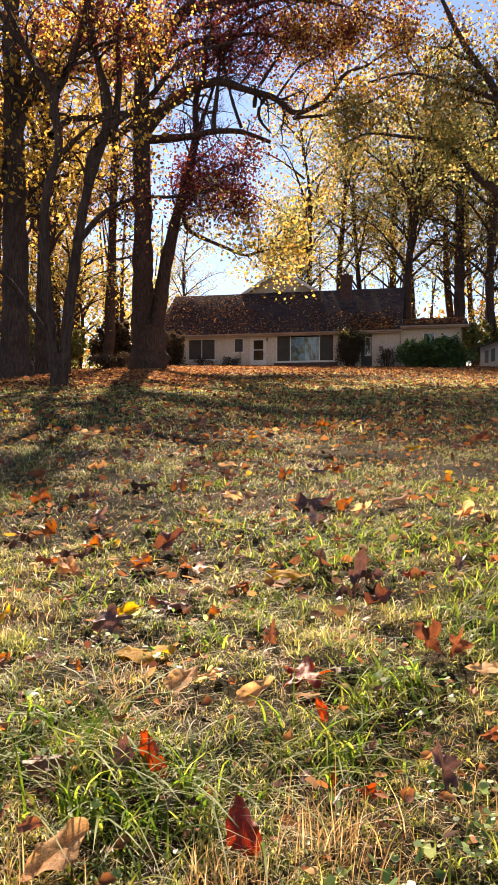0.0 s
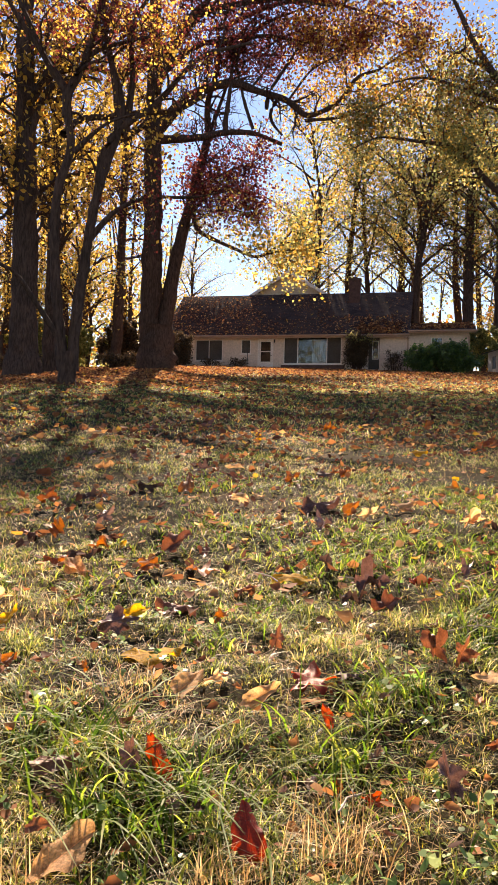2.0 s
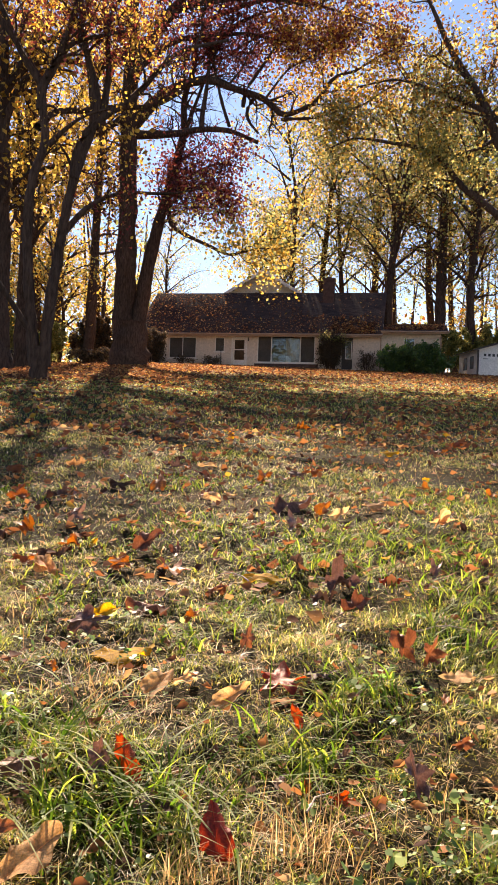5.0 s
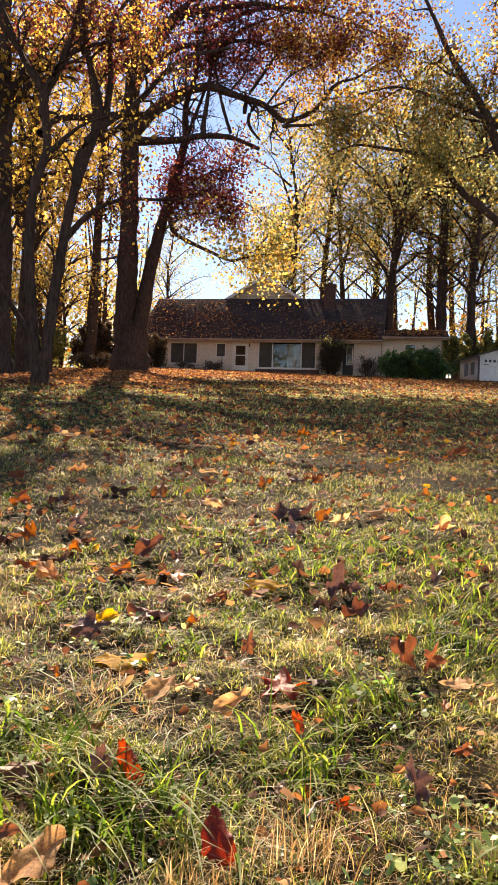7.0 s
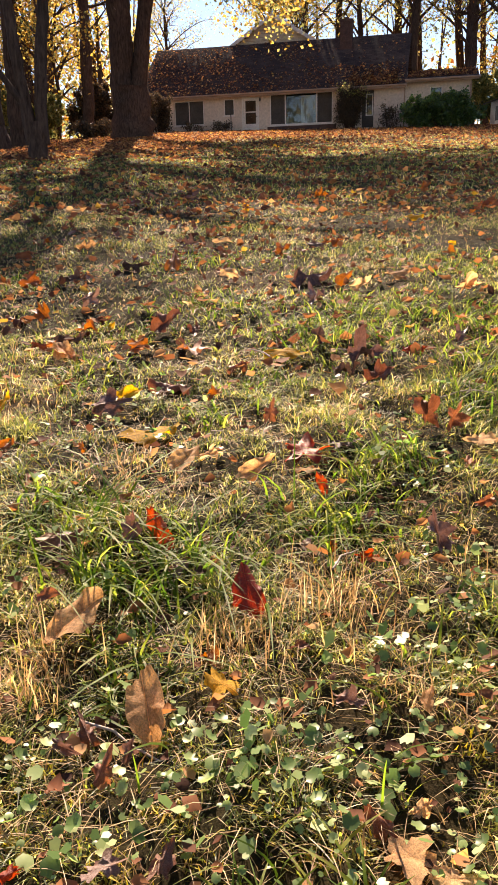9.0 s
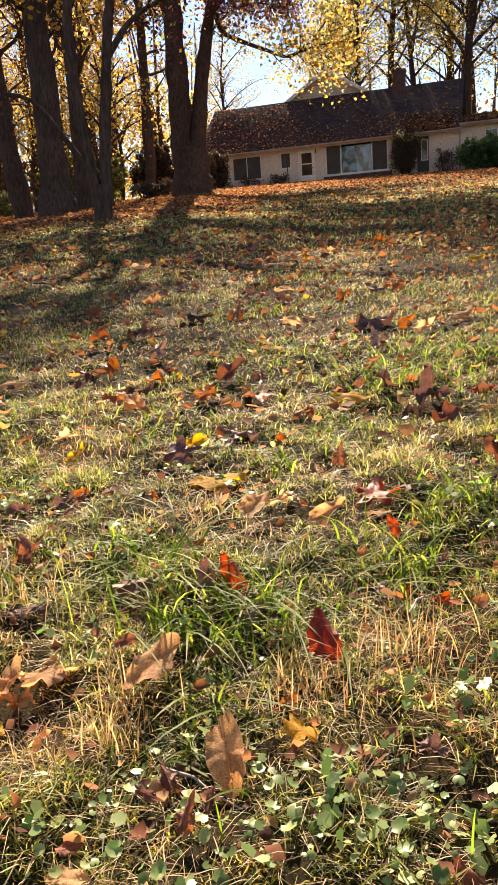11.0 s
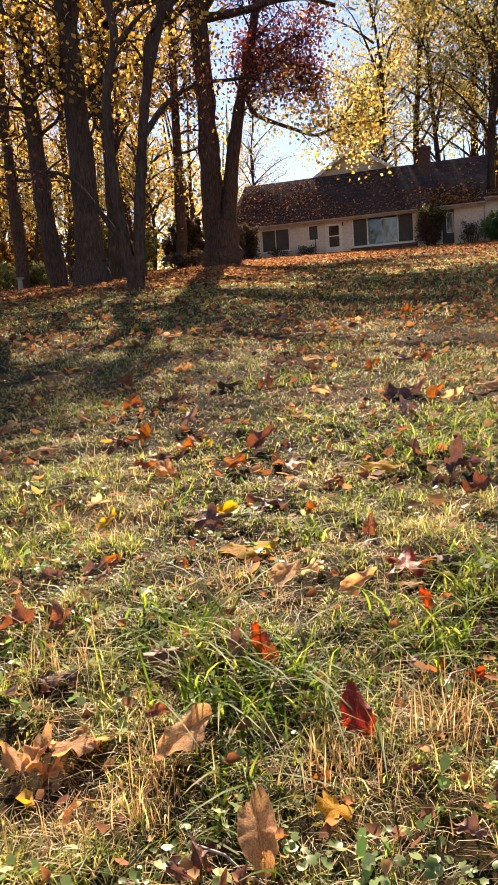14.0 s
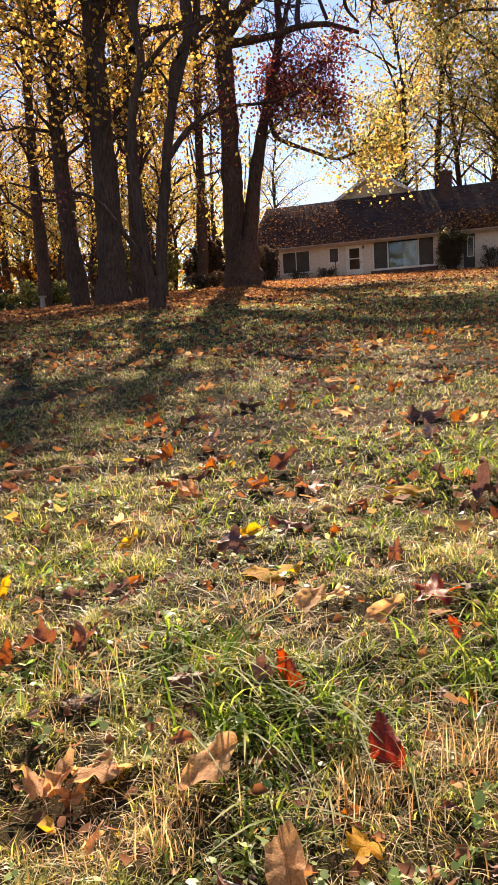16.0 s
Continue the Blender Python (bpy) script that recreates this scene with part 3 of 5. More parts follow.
w.limb([(-4.2, 43.2, 12.0), (-2.8, 42.6, 12.9), (-1.4, 42.2, 13.0), (0.2, 41.8, 12.4)], 0.09, 0.02, 0.35, 7, 3.0, 1.5, 2, 0.15)
# short crooked limbs that tie the long ones together
w.limb([(-1.9, 42.0, 17.1), (-1.9, 42.0, 18.0), (-1.7, 42.0, 19.3), (-1.6, 42.0, 20.8), (-1.3, 42.0, 22.2)], 0.17, 0.05, 0.3, 7, 1.6, 1.6, 2, 0.4)
w.limb([(0.9, 42.0, 18.9), (0.4, 42.0, 18.2), (0.7, 42.0, 17.5), (1.2, 42.0, 17.0)], 0.13, 0.06, 0.3, 7, 1.2, 1.2, 1, 0.4)
w.limb([(0.3, 42.0, 18.4), (0.4, 42.0, 19.3), (1.0, 42.0, 20.2), (1.5, 42.0, 21.0), (2.4, 42.0, 22.4)], 0.12, 0.05, 0.3, 7, 2.0, 1.8, 2, 0.4)
w.limb([(-0.4, 42.0, 17.3), (-0.9, 42.0, 18.7), (-1.4, 42.0, 20.8), (-1.0, 42.0, 22.6)], 0.11, 0.05, 0.3, 7, 1.6, 1.6, 2, 0.4)
w.limb([(-6.0, 42.6, 20.0), (-4.6, 42.0, 21.0), (-3.4, 42.0, 21.9), (-1.6, 42.0, 22.1), (0.3, 42.0, 22.4), (2.6, 42.0, 22.0)], 0.24, 0.06, 0.35, 8, 2.0, 2.0, 2, 0.3)
w.limb([(-5.9, 42.6, 19.5), (-4.9, 42.2, 21.4), (-4.3, 42.0, 23.0), (-3.4, 42.0, 23.9), (-2.5, 42.0, 24.6)], 0.24, 0.1, 0.35, 8, 1.6, 2.0, 2, 0.3)
# top limbs around and above the upper edge of view, added to shade the lawn
for end in ((-12, 42, 23.5), (-9, 41, 24), (-1, 41, 24.4), (3, 42, 24.2), (-4, 42, 25), (0, 46, 26), (-10, 46, 26)):
    w.limb([(-6.0 if end[0] < -2 else -1.6, 43, 21.5), ((end[0] - 3.5) / 2, (end[1] + 43) / 2, 23.2), end], 0.16, 0.03, 0.5, 7, 0.8, 2.0, 2, 0.1)
make_tree("oak_tree", w, BARK, [
    (lambda p: (p[:, 2] > 12.0) & (p[:, 2] < 17.0) & (p[:, 0] > -4.5) & (p[:, 0] < 1.6), 1, 0.5, 0.18, LEAF_RED),
    (lambda p: (p[:, 2] > 20.5) | ((p[:, 2] > 12.4) & (p[:, 2] < 17.5) & (p[:, 0] > -5) & (p[:, 0] < 0.6)), 2, 0.4, 0.17, LEAF_RED),
    (lambda p: (p[:, 2] > 17.0) & (p[:, 0] > 1.0), 1, 0.45, 0.17, LEAF_RUST),
    (lambda p: (p[:, 2] > 15.0) & (p[:, 0] > 2.0), 1, 0.6, 0.18, LEAF_YELLOW),
    (lambda p: (p[:, 2] < 12.6) & (p[:, 0] > -4.5) & (p[:, 0] < 3.4), 1, 0.5, 0.2, LEAF_YELLOW),
    (lambda p: (p[:, 2] < 12.6) & (p[:, 0] > -4.5) & (p[:, 0] < 3.4), 1, 0.5, 0.2, LEAF_GREEN),
    (lambda p: p[:, 0] < -4.5, 1, 0.5, 0.24, LEAF_YELLOW)], "huge twin-trunked oak with dark limbs and red leaves")

# the tree past the right edge, whose limbs reach in
w = Wood(12)
w.limb([(12.7, 30, 2.2), (12.6, 30, 3.4), (12.5, 30, 4.4)], 0.8, 0.45, 0.3, 12)
w.limb([(12.5, 30, 4.2), (12.4, 30.0, 6.6), (12.0, 30.0, 10.1), (11.4, 30.0, 12.8), (10.7, 30.0, 15.4), (10.3, 30.0, 18.6), (10.2, 30, 21)], 0.45, 0.1, 0.5, 10, 1.2, 2.6, 2, 0.5)
w.limb([(12.0, 30.0, 10.4), (10.6, 30.2, 12.0), (9.8, 30.3, 14.1), (9.0, 30.5, 15.4), (8.4, 30.7, 16.4), (7.9, 30.8, 17.6), (7.3, 31.0, 19.0)], 0.26, 0.06, 0.35, 9, 1.3, 2.2, 2, 0.3)
w.limb([(12.0, 30.0, 8.8), (10.6, 30.1, 9.5), (9.8, 30.2, 10.2), (8.9, 30.4, 10.9), (8.2, 30.5, 12.0), (7.3, 30.6, 12.4), (5.9, 30.8, 12.6), (4.7, 30.9, 12.8), (3.6, 31.0, 12.2)], 0.2, 0.025, 0.35, 8, 2.2, 1.6, 2, 0.3)
w.limb([(10.6, 30.0, 13.2), (9.2, 30.5, 14.2), (8.2, 31.0, 14.7), (7.4, 31.5, 15.3), (6.5, 32.0, 15.7), (5.0, 32.3, 15.4)], 0.14, 0.025, 0.35, 7, 2.2, 1.5, 2, 0.3)
w.limb([(10.8, 30.0, 13.2), (9.8, 30.3, 12.3), (8.8, 30.7, 12.2), (7.5, 31.0, 11.9)], 0.09, 0.02, 0.35, 7, 2.0, 1.4, 2, 0.3)
make_tree("side_tree", w, BARK_GREY, [(lambda p: p[:, 2] < 15, 4, 0.4, 0.14, LEAF_GREEN), (lambda p: p[:, 2] > 13.0, 2, 0.4, 0.13, LEAF_RUST), (lambda p: p[:, 2] > 11.0, 1, 0.5, 0.14, LEAF_YELLOW)], "spreading tree with long bare limbs and sparse olive leaves")

# straight trunks at the wood's edge on the left
for k, (pts, r0, r1) in enumerate([
    ([(-12.5, 36.0, 2.4), (-12.6, 36.0, 3.3), (-12.8, 36.0, 5.7), (-13.0, 36.0, 9.1), (-13.1, 36.0, 12.1), (-12.9, 36.0, 17.1), (-12.8, 36.0, 22.0)], 0.52, 0.2),
    ([(-17.5, 44.0, 2.6), (-17.5, 44.0, 4.0), (-17.5, 44.0, 7.5), (-17.6, 44.0, 10.7), (-17.5, 44.0, 16.3), (-17.4, 44.0, 22.0)], 0.42, 0.18),
    ([(-10.5, 39.0, 2.6), (-10.4, 39.0, 7.3), (-10.4, 39.0, 11.4), (-10.3, 39.0, 15.4), (-10.0, 39.0, 21.0)], 0.42, 0.16),
    ([(-11.0, 60.0, 4.5), (-10.7, 60.0, 11.4), (-10.6, 60.0, 16.7), (-10.4, 60.0, 23.3), (-10.2, 60.0, 28.0)], 0.48, 0.18),
    ([(17.1, 62.0, 5.0), (17.1, 62.0, 12.8), (17.1, 62.0, 19.6), (16.9, 62.0, 27.0)], 0.52, 0.2),
    ([(20.9, 66.0, 5.4), (20.8, 66.0, 13.6), (20.9, 66.0, 20.8), (20.9, 66.0, 28.0)], 0.42, 0.2),
]):
    w = Wood(20 + k)
    w.limb(pts, r0, r1, 0.6, 11, 2.0, 4.2, 2, 0.3)
    right = pts[0][0] > 0
    make_tree("woodland_tree", w, BARK, [(None, 1, 0.5, 0.27, LEAF_GREEN if right else LEAF_YELLOW), (lambda p: p[:, 2] > 14, 1, 0.4, 0.2, LEAF_RUST)], "tall straight woodland tree with dark bark and %s leaves" % ("olive" if right else "golden"), "trees at the edge of the wood")

# far woods: a few kinds of tree, repeated
KINDS = []
for k, (h, spread, mat_a, mat_b, word) in enumerate([
    (22, 5.6, LEAF_GREEN, LEAF_YELLOW, "olive and yellow"), (25, 6.0, LEAF_YELLOW, LEAF_RUST, "golden"),
    (19, 5.4, LEAF_GREEN, LEAF_GREEN, "olive green"), (23, 5.6, LEAF_RUST, LEAF_YELLOW, "rust-coloured"), (9, 3.0, LEAF_YELLOW, LEAF_GREEN, "yellow"),
]):
    w = Wood(40 + k)
    trunk = [(0, 0, -0.5), (0.3, 0.1, h * 0.3), (-0.3, 0.3, h * 0.65), (0.2, 0, h * 0.95)]
    w.limb(trunk, 0.014 * h + 0.05, 0.05, 0.8, 8, 0.8, spread * 0.7, 1, 0.5)
    n_limbs = 15 if h > 10 else 9
    for j in range(n_limbs):
        rel = 0.26 + 0.66 * j / n_limbs
        az = j * 2.4 + w.rng.uniform(-0.5, 0.5)
        reach = spread * (1.15 - 0.65 * abs(rel - 0.45) / 0.55) * w.rng.uniform(0.75, 1.2)
        o = np.array([0.0, 0.0, h * rel])
        dx = np.array([math.cos(az), math.sin(az), 0])
        w.limb([o, o + dx * reach * 0.35 + (0, 0, reach * 0.35), o + dx * reach * 0.75 + (0, 0, reach * 0.6), o + dx * reach + (0, 0, reach * 0.62)], 0.11, 0.02, 0.8, 5, 1.35, 2.2, 1, 0.25)
    tree = make_tree("far_tree", w, BARK, [(None, 3, 0.6, 0.22, mat_a), (lambda p: p[:, 2] > h * 0.5, 1, 0.6, 0.22, mat_b)], "far woodland tree with %s leaves" % word, "far wood")
    KINDS.append(tree)
_rng = np.random.default_rng(77)
FAR = []
for n in range(9):      # behind the house to the right
    FAR.append((4 + n * 4.0 + (3.0 if n in (1, 2) else 0.0) + _rng.uniform(-1, 1), _rng.uniform(65, 82), int(_rng.choice([0, 0, 2, 2, 2, 1]))))
for n in range(20):      # the wood on the left
    FAR.append((-50 + n * 2.2 + _rng.uniform(-1, 1), _rng.uniform(62, 100), int(_rng.choice([0, 1, 1, 3, 4]))))
for n in range(10):      # undergrowth on the left
    FAR.append((-34 + n * 2.4 + _rng.uniform(-1, 1), _rng.uniform(52, 66), 4))
FAR += [(5.5, 70, 4), (24, 60, 4), (27, 64, 4), (22, 70, 4), (3.0, 72, 2), (14, 68, 2), (31, 58, 0), (13, 63.5, 0), (19.5, 61, 2), (25, 66, 0)]
# unseen trees behind the camera, added to fill reflections and cut sky light
FAR += [(-40 + 11.0 * n + _rng.uniform(-2, 2), _rng.uniform(-62, -40), int(_rng.choice([0, 1, 2, 3]))) for n in range(8)]
FAR += [(6.2, 69, 0), (9.0, 74, 1)]
# the wood goes on behind: one mass of distant foliage and thin stems
_x = np.concatenate([_rng.uniform(-110, -9, 19000), _rng.uniform(9, 90, 7500)])
_y = _rng.uniform(78, 125, len(_x))
_h = np.where(_x > 0, 9, 15) * _rng.random(len(_x)) ** 1.7
_pts = np.stack([_x, _y, ground_z(_x, _y) + _h], 1)
tagged(new("far_woods", leaves_mesh("far_woods", _pts, 1, 0.6, 0.62, LEAF_GREEN, 90)), "distant olive and brown woodland", "woods", kind="stuff")
_pts = np.stack([_x, _y, ground_z(_x, _y) + _h], 1)[::3]
tagged(new("far_woods", leaves_mesh("far_woods", _pts, 1, 1.2, 0.6, LEAF_RUST, 91)), "distant rusty woodland", "woods", kind="stuff")
# unseen foliage behind the camera, tall enough that the windows mirror it, not sky
_x2 = _rng.uniform(-75, 75, 7000)
_y2 = _rng.uniform(-50, -34, 7000)
_pts = np.stack([_x2, _y2, ground_z(_x2, _y2) + 34 * _rng.random(7000)], 1)
tagged(new("far_woods", leaves_mesh("far_woods", _pts, 1, 0.6, 1.3, LEAF_GREEN, 93)), "unseen woodland behind, added for the window reflections", "woods", kind="stuff")
w = Wood(92)
for _k in range(150):
    _a, _b = (_rng.uniform(-75, -9) if _k % 3 else _rng.uniform(9, 60)), _rng.uniform(70, 115)
    _g = gz(_a, _b)
    w.tube([(_a, _b, _g - 0.5), (_a + _rng.normal(0, 0.3), _b, _g + 8), (_a + _rng.normal(0, 0.7), _b, _g + 17)], [0.22, 0.16, 0.06], 5)
tagged(new("far_stems", w.mesh("far_stems", BARK)), "thin dark trunks deep in the wood", "woods", kind="stuff")
used = set()
for x, y, k in FAR:
    size = _rng.uniform(0.95, 1.35) if x > 8 and y > 0 and k != 4 else _rng.uniform(0.8, 1.15)
    m = pose(x, y, gz(x, y), _rng.normal(0, 2.5), _rng.normal(0, 3), _rng.uniform(0, 360)) @ Matrix.Scale(size, 4)
    if k not in used:
        used.add(k)
        KINDS[k].matrix_world = m
    else:
        c = copy_thing(KINDS[k], m)
        c.scale = m.to_scale()

# ---- the house ----
HOUSE_M = pose(-5.4, 57.0, 0, 0, 0, -14)
house = tagged(new("house"), "low cream house under a wide leaf-strewn brown shingle roof", "house")
house.matrix_world = HOUSE_M
FLOOR_Z, EAVE_Z = 5.3, 7.72


def wall_with(openings, u0, u1, v0, v1, z0, z1):
    """A wall along u with real holes; openings are (u0, u1, z0, z1), left to right."""
    bm = bmesh.new()
    us = sorted({u0, u1, *(v for o in openings for v in o[:2])})
    zs = sorted({z0, z1, *(v for o in openings for v in o[2:] if z0 < v < z1)})
    grid = [[bm.verts.new((u, v0, z)) for z in zs] for u in us]
    for i in range(len(us) - 1):
        for j in range(len(zs) - 1):
            cu, cz = (us[i] + us[i + 1]) / 2, (zs[j] + zs[j + 1]) / 2
            if not any(a < cu < b and c < cz < d for a, b, c, d in openings):
                bm.faces.new((grid[i][j], grid[i + 1][j], grid[i + 1][j + 1], grid[i][j + 1]))
    bmesh.ops.delete(bm, geom=[v for v in bm.verts if not v.link_faces], context="VERTS")
    more = bmesh.ops.extrude_face_region(bm, geom=bm.faces[:])
    bmesh.ops.translate(bm, vec=(0, v1 - v0, 0), verts=[e for e in more["geom"] if isinstance(e, bmesh.types.BMVert)])
    return bm


OPEN = [(1.0, 3.1, 5.92, 7.47), (4.5, 5.23, 6.42, 7.46), (5.86, 6.82, 5.3, 7.42), (7.66, 11.86, 5.68, 7.6), (13.75, 14.5, 5.3, 7.5)]
part("wall", wall_with(OPEN, -0.8, 16.35, 0, 0.2, 4.3, 7.8), SIDING, house, "cream painted front wall")
for a in ((-0.8, -0.6, 0.2, 9.0), (16.15, 16.35, 0.2, 9.0), (-0.6, 16.15, 8.8, 9.0)):
    part("wall", box(*a, 4.3, 7.8), SIDING, house)
# unseen room surfaces, coloured near black so the inside looks unlit
part("inner_wall", box(-0.6, 16.15, 2.6, 2.75, 5.2, 7.8), DARKIN, house, "room behind the windows, its dimness put in the colour")
part("inner_floor", box(-0.6, 16.15, 0.2, 2.6, 5.12, 5.28), DARKIN, house)
part("inner_ceiling", box(-0.6, 16.15, 0.2, 2.6, 7.66, 7.8), DARKIN, house)
part("foundation", box(7.5, 12.1, -0.1, 0.02, 4.4, 5.6, 0.01), BRICK, house, "low brick plinth under the picture window")
# roof slabs: each lies in its own plane
slope = math.atan2(11.49 - 7.72, 5.0)
run = math.hypot(5.0, 3.77)
for name, m in (("roof", pose(-1.6, -0.5, 7.72, math.degrees(slope))), ("roof", pose(16.55, 9.5, 7.72, math.degrees(slope), 0, 180))):
    r = part(name, box(0, 18.15, 0, run, -0.14, 0.0, 0.02), SHINGLE, house, "brown asphalt shingles")
    r.matrix_local = m
# gable ends closing the attic
part("gable_wall", prism([(0.2, 7.8), (8.8, 7.8), (4.5, 11.1)], 0.2, pose(16.1, 0, 0)), SIDING, house)
part("gable_wall", prism([(0.2, 7.8), (8.8, 7.8), (4.5, 11.1)], 0.2, pose(-0.8, 0, 0)), SIDING, house)
part("fascia", box(-1.6, 16.55, -0.54, -0.5, 7.5, 7.70, 0.006), GUTTER, house, "brown fascia board")
part("soffit", box(-1.6, 16.55, -0.5, 0.0, 7.56, 7.6), TRIM, house)
# gutter: an open half round
bm = prism([(0.0, 0.0), (-0.11, 0.0), (-0.13, 0.05), (-0.12, 0.1), (-0.105, 0.1), (-0.11, 0.02), (-0.01, 0.02), (-0.005, 0.1), (0, 0.1)], 18.2, pose(-1.62, -0.56, 7.6))
part("gutter", bm, GUTTER, house, "brown metal gutter")
# rear cross gable above the ridge
part("gable_wall", prism([(-3.6, 10.6), (3.6, 10.6), (3.6, 11.0), (0.0, 13.3), (-3.6, 11.0)], 0.15, pose(6.95, 5.1, 0, 0, 0, 90)), GABLE, house, "tan boarded gable above the ridge")
for k in range(9):
    z = 11.3 + 0.22 * k
    half = (13.3 - z) / 2.3 * 3.6 - 0.12
    if half > 0.2:
        part("board", prism([(0, 0), (-0.03, 0.0), (-0.012, 0.2), (0, 0.2)], 2 * half, pose(6.95 - half, 4.95, z)), GABLE, house)
g_slope = math.degrees(math.atan2(2.35, 3.9))
g_run = math.hypot(3.9, 2.35)
for s in (1, -1):
    r = part("roof", box(0, g_run, 0, 6.0, -0.12, 0.0, 0.015), SHINGLE, house)
    r.matrix_local = pose(6.95 + s * 3.9, 4.6 if s < 0 else 10.6, 11.05, 0, -g_slope, 0 if s < 0 else 180)
    t = part("rake_board", box(0, g_run, -0.04, 0.0, -0.24, -0.01, 0.006), TRIM, house, "pale rake board")
    t.matrix_local = pose(6.95 + s * 3.9, 4.59, 11.05, 0, -g_slope if s < 0 else 180 + g_slope, 0) if s < 0 else pose(6.95, 4.59, 13.4, 0, g_slope, 0)
# chimney of separate brick courses
chimney = tagged(new("chimney"), "", "")
chimney.parent = house
chimney["label"] = "square dark brick chimney"
for k in range(24):
    z = 10.2 + k * 0.09
    out = 0.05 if k >= 22 else 0.0
    part("course", box(11.87 - out, 12.69 + out, 3.2 - out, 3.85 + out, z, z + 0.08, 0.008), BRICK, chimney)
part("mortar_core", box(11.885, 12.675, 3.215, 3.835, 9.6, 12.34), BRICK, chimney)
part("flue", box(12.1, 12.46, 3.36, 3.7, 12.3, 12.5, 0.02), BRICK, chimney)


def window(u0, u1, z0, z1, splits, parent, depth=0.06, bar=0.06, sill=True, curtain=False):
    win = put_under(new("window"), parent)
    bm = box(u0, u1, 0.03, 0.03 + depth, z1 - bar, z1, 0.004)
    box(u0, u1, 0.03, 0.03 + depth, z0, z0 + bar, 0.004, bm)
    edges = [u0, *splits, u1]
    for e in edges:
        a = e if e == u0 else (e - bar if e == u1 else e - bar / 2)
        box(a, a + bar, 0.03, 0.03 + depth, z0 + bar, z1 - bar, 0.004, bm)
    part("window_frame", bm, TRIM, win)
    for a, b in zip(edges, edges[1:]):
        p = part("pane", box(a + bar / 2, b - bar / 2, 0.055, 0.063, z0 + bar / 2, z1 - bar / 2), GLASS, win)
        p.visible_shadow = False
    if sill:
        part("window_sill", box(u0 - 0.06, u1 + 0.06, -0.07, 0.1, z0 - 0.07, z0, 0.008), TRIM, win)
    if curtain:
        part("curtain", prism([(0, 0), (0.05, 0), (0.05, z1 - z0), (0, z1 - z0)], (u1 - u0) * 0.42, pose(u1 - (u1 - u0) * 0.48, 0.3, z0)), CURTAIN, win, "pale drawn curtain")
    return win


window(1.0, 3.1, 5.92, 7.47, [2.05], house)
window(4.5, 5.23, 6.42, 7.46, [], house, sill=True)
window(7.66, 11.86, 5.68, 7.6, [8.7, 10.8], house, bar=0.07, curtain=False)
bm = bmesh.new()
for k in range(14):
    box(9.7 + 0.075 * k, 9.77 + 0.075 * k, 0.42 + 0.03 * (k % 2), 0.47 + 0.03 * (k % 2), 5.75, 7.5, 0.01, bm)
part("curtain", bm, CURTAIN, house, "pale pleated curtain behind the picture window")
# solid dark sheets before the glass, added to cut its bright sky reflection
for a, b in ((7.74, 8.66), (10.84, 11.78)):
    part("dark_screen", box(a, b, 0.04, 0.046, 5.75, 7.53), DARKIN, house, "solid dark screen that dulls the glass")
for a, b in ((1.07, 2.01), (2.09, 3.02), (4.57, 5.16)):
    part("dark_screen", box(a, b, 0.04, 0.046, 5.99 if a < 4 else 6.49, 7.39), DARKIN, house, "solid dark screen that dulls the glass")
# front door with a storm door of two panes
door = put_under(new("door"), house, "cream panelled door with a two-pane storm door")
bm = bmesh.new()
for a, b, c, d in ((5.86, 5.98, 5.3, 7.42), (6.7, 6.82, 5.3, 7.42), (5.98, 6.7, 7.28, 7.42), (5.98, 6.7, 6.55, 6.62), (5.98, 6.7, 5.3, 5.85)):
    box(a, b, 0.04, 0.09, c, d, 0.005, bm)
part("door_leaf", bm, TRIM, door)
for c, d in ((5.85, 6.55), (6.62, 7.28)):
    part("pane", box(5.97, 6.71, 0.06, 0.066, c, d), GLASS, door).visible_shadow = False
bm = box(5.76, 5.86, -0.03, 0.12, 5.25, 7.5, 0.006)
box(6.82, 6.92, -0.03, 0.12, 5.25, 7.5, 0.006, bm)
box(5.76, 6.92, -0.03, 0.12, 7.42, 7.52, 0.006, bm)
part("door_casing", bm, TRIM, door)
bm = bmesh.new()
bmesh.ops.create_uvsphere(bm, u_segments=10, v_segments=8, radius=0.035, matrix=pose(6.76, 0.0, 6.3))
part("door_knob", bm, IRON, door, smooth=True)
part("door_step", box(5.6, 7.1, -0.9, -0.02, 4.6, 5.28, 0.02), CONCRETE, house, "concrete step before the door")
# wall lamp by the door
lamp = put_under(new("wall_lamp"), house, "small black wall lantern")
bm = box(6.97, 7.05, -0.12, -0.02, 7.2, 7.4, 0.01)
part("lantern", bm, IRON, lamp)
part("bracket", box(6.99, 7.03, -0.06, 0.02, 7.4, 7.46, 0.005), IRON, lamp)
# second door, behind the vine; its dark colour stands in for the shaded recess
part("door_leaf", box(13.75, 14.5, 0.06, 0.1, 5.3, 7.5, 0.005), DARKIN, house, "side door coloured dark for its shaded recess")
window(14.0, 14.45, 6.0, 7.3, [], house, bar=0.05, sill=False).location = (0, -0.03, 0)
# downspouts
for u, v, top in ((16.4, -0.12, 7.65), (20.45, -0.12, 7.8)):
    bm = box(u, u + 0.09, v, v + 0.07, 5.0, top - 0.25, 0.012)
    box(u, u + 0.09, v - 0.35, v + 0.07, top - 0.25, top - 0.16, 0.012, bm)
    part("downspout", bm, GUTTER, house)
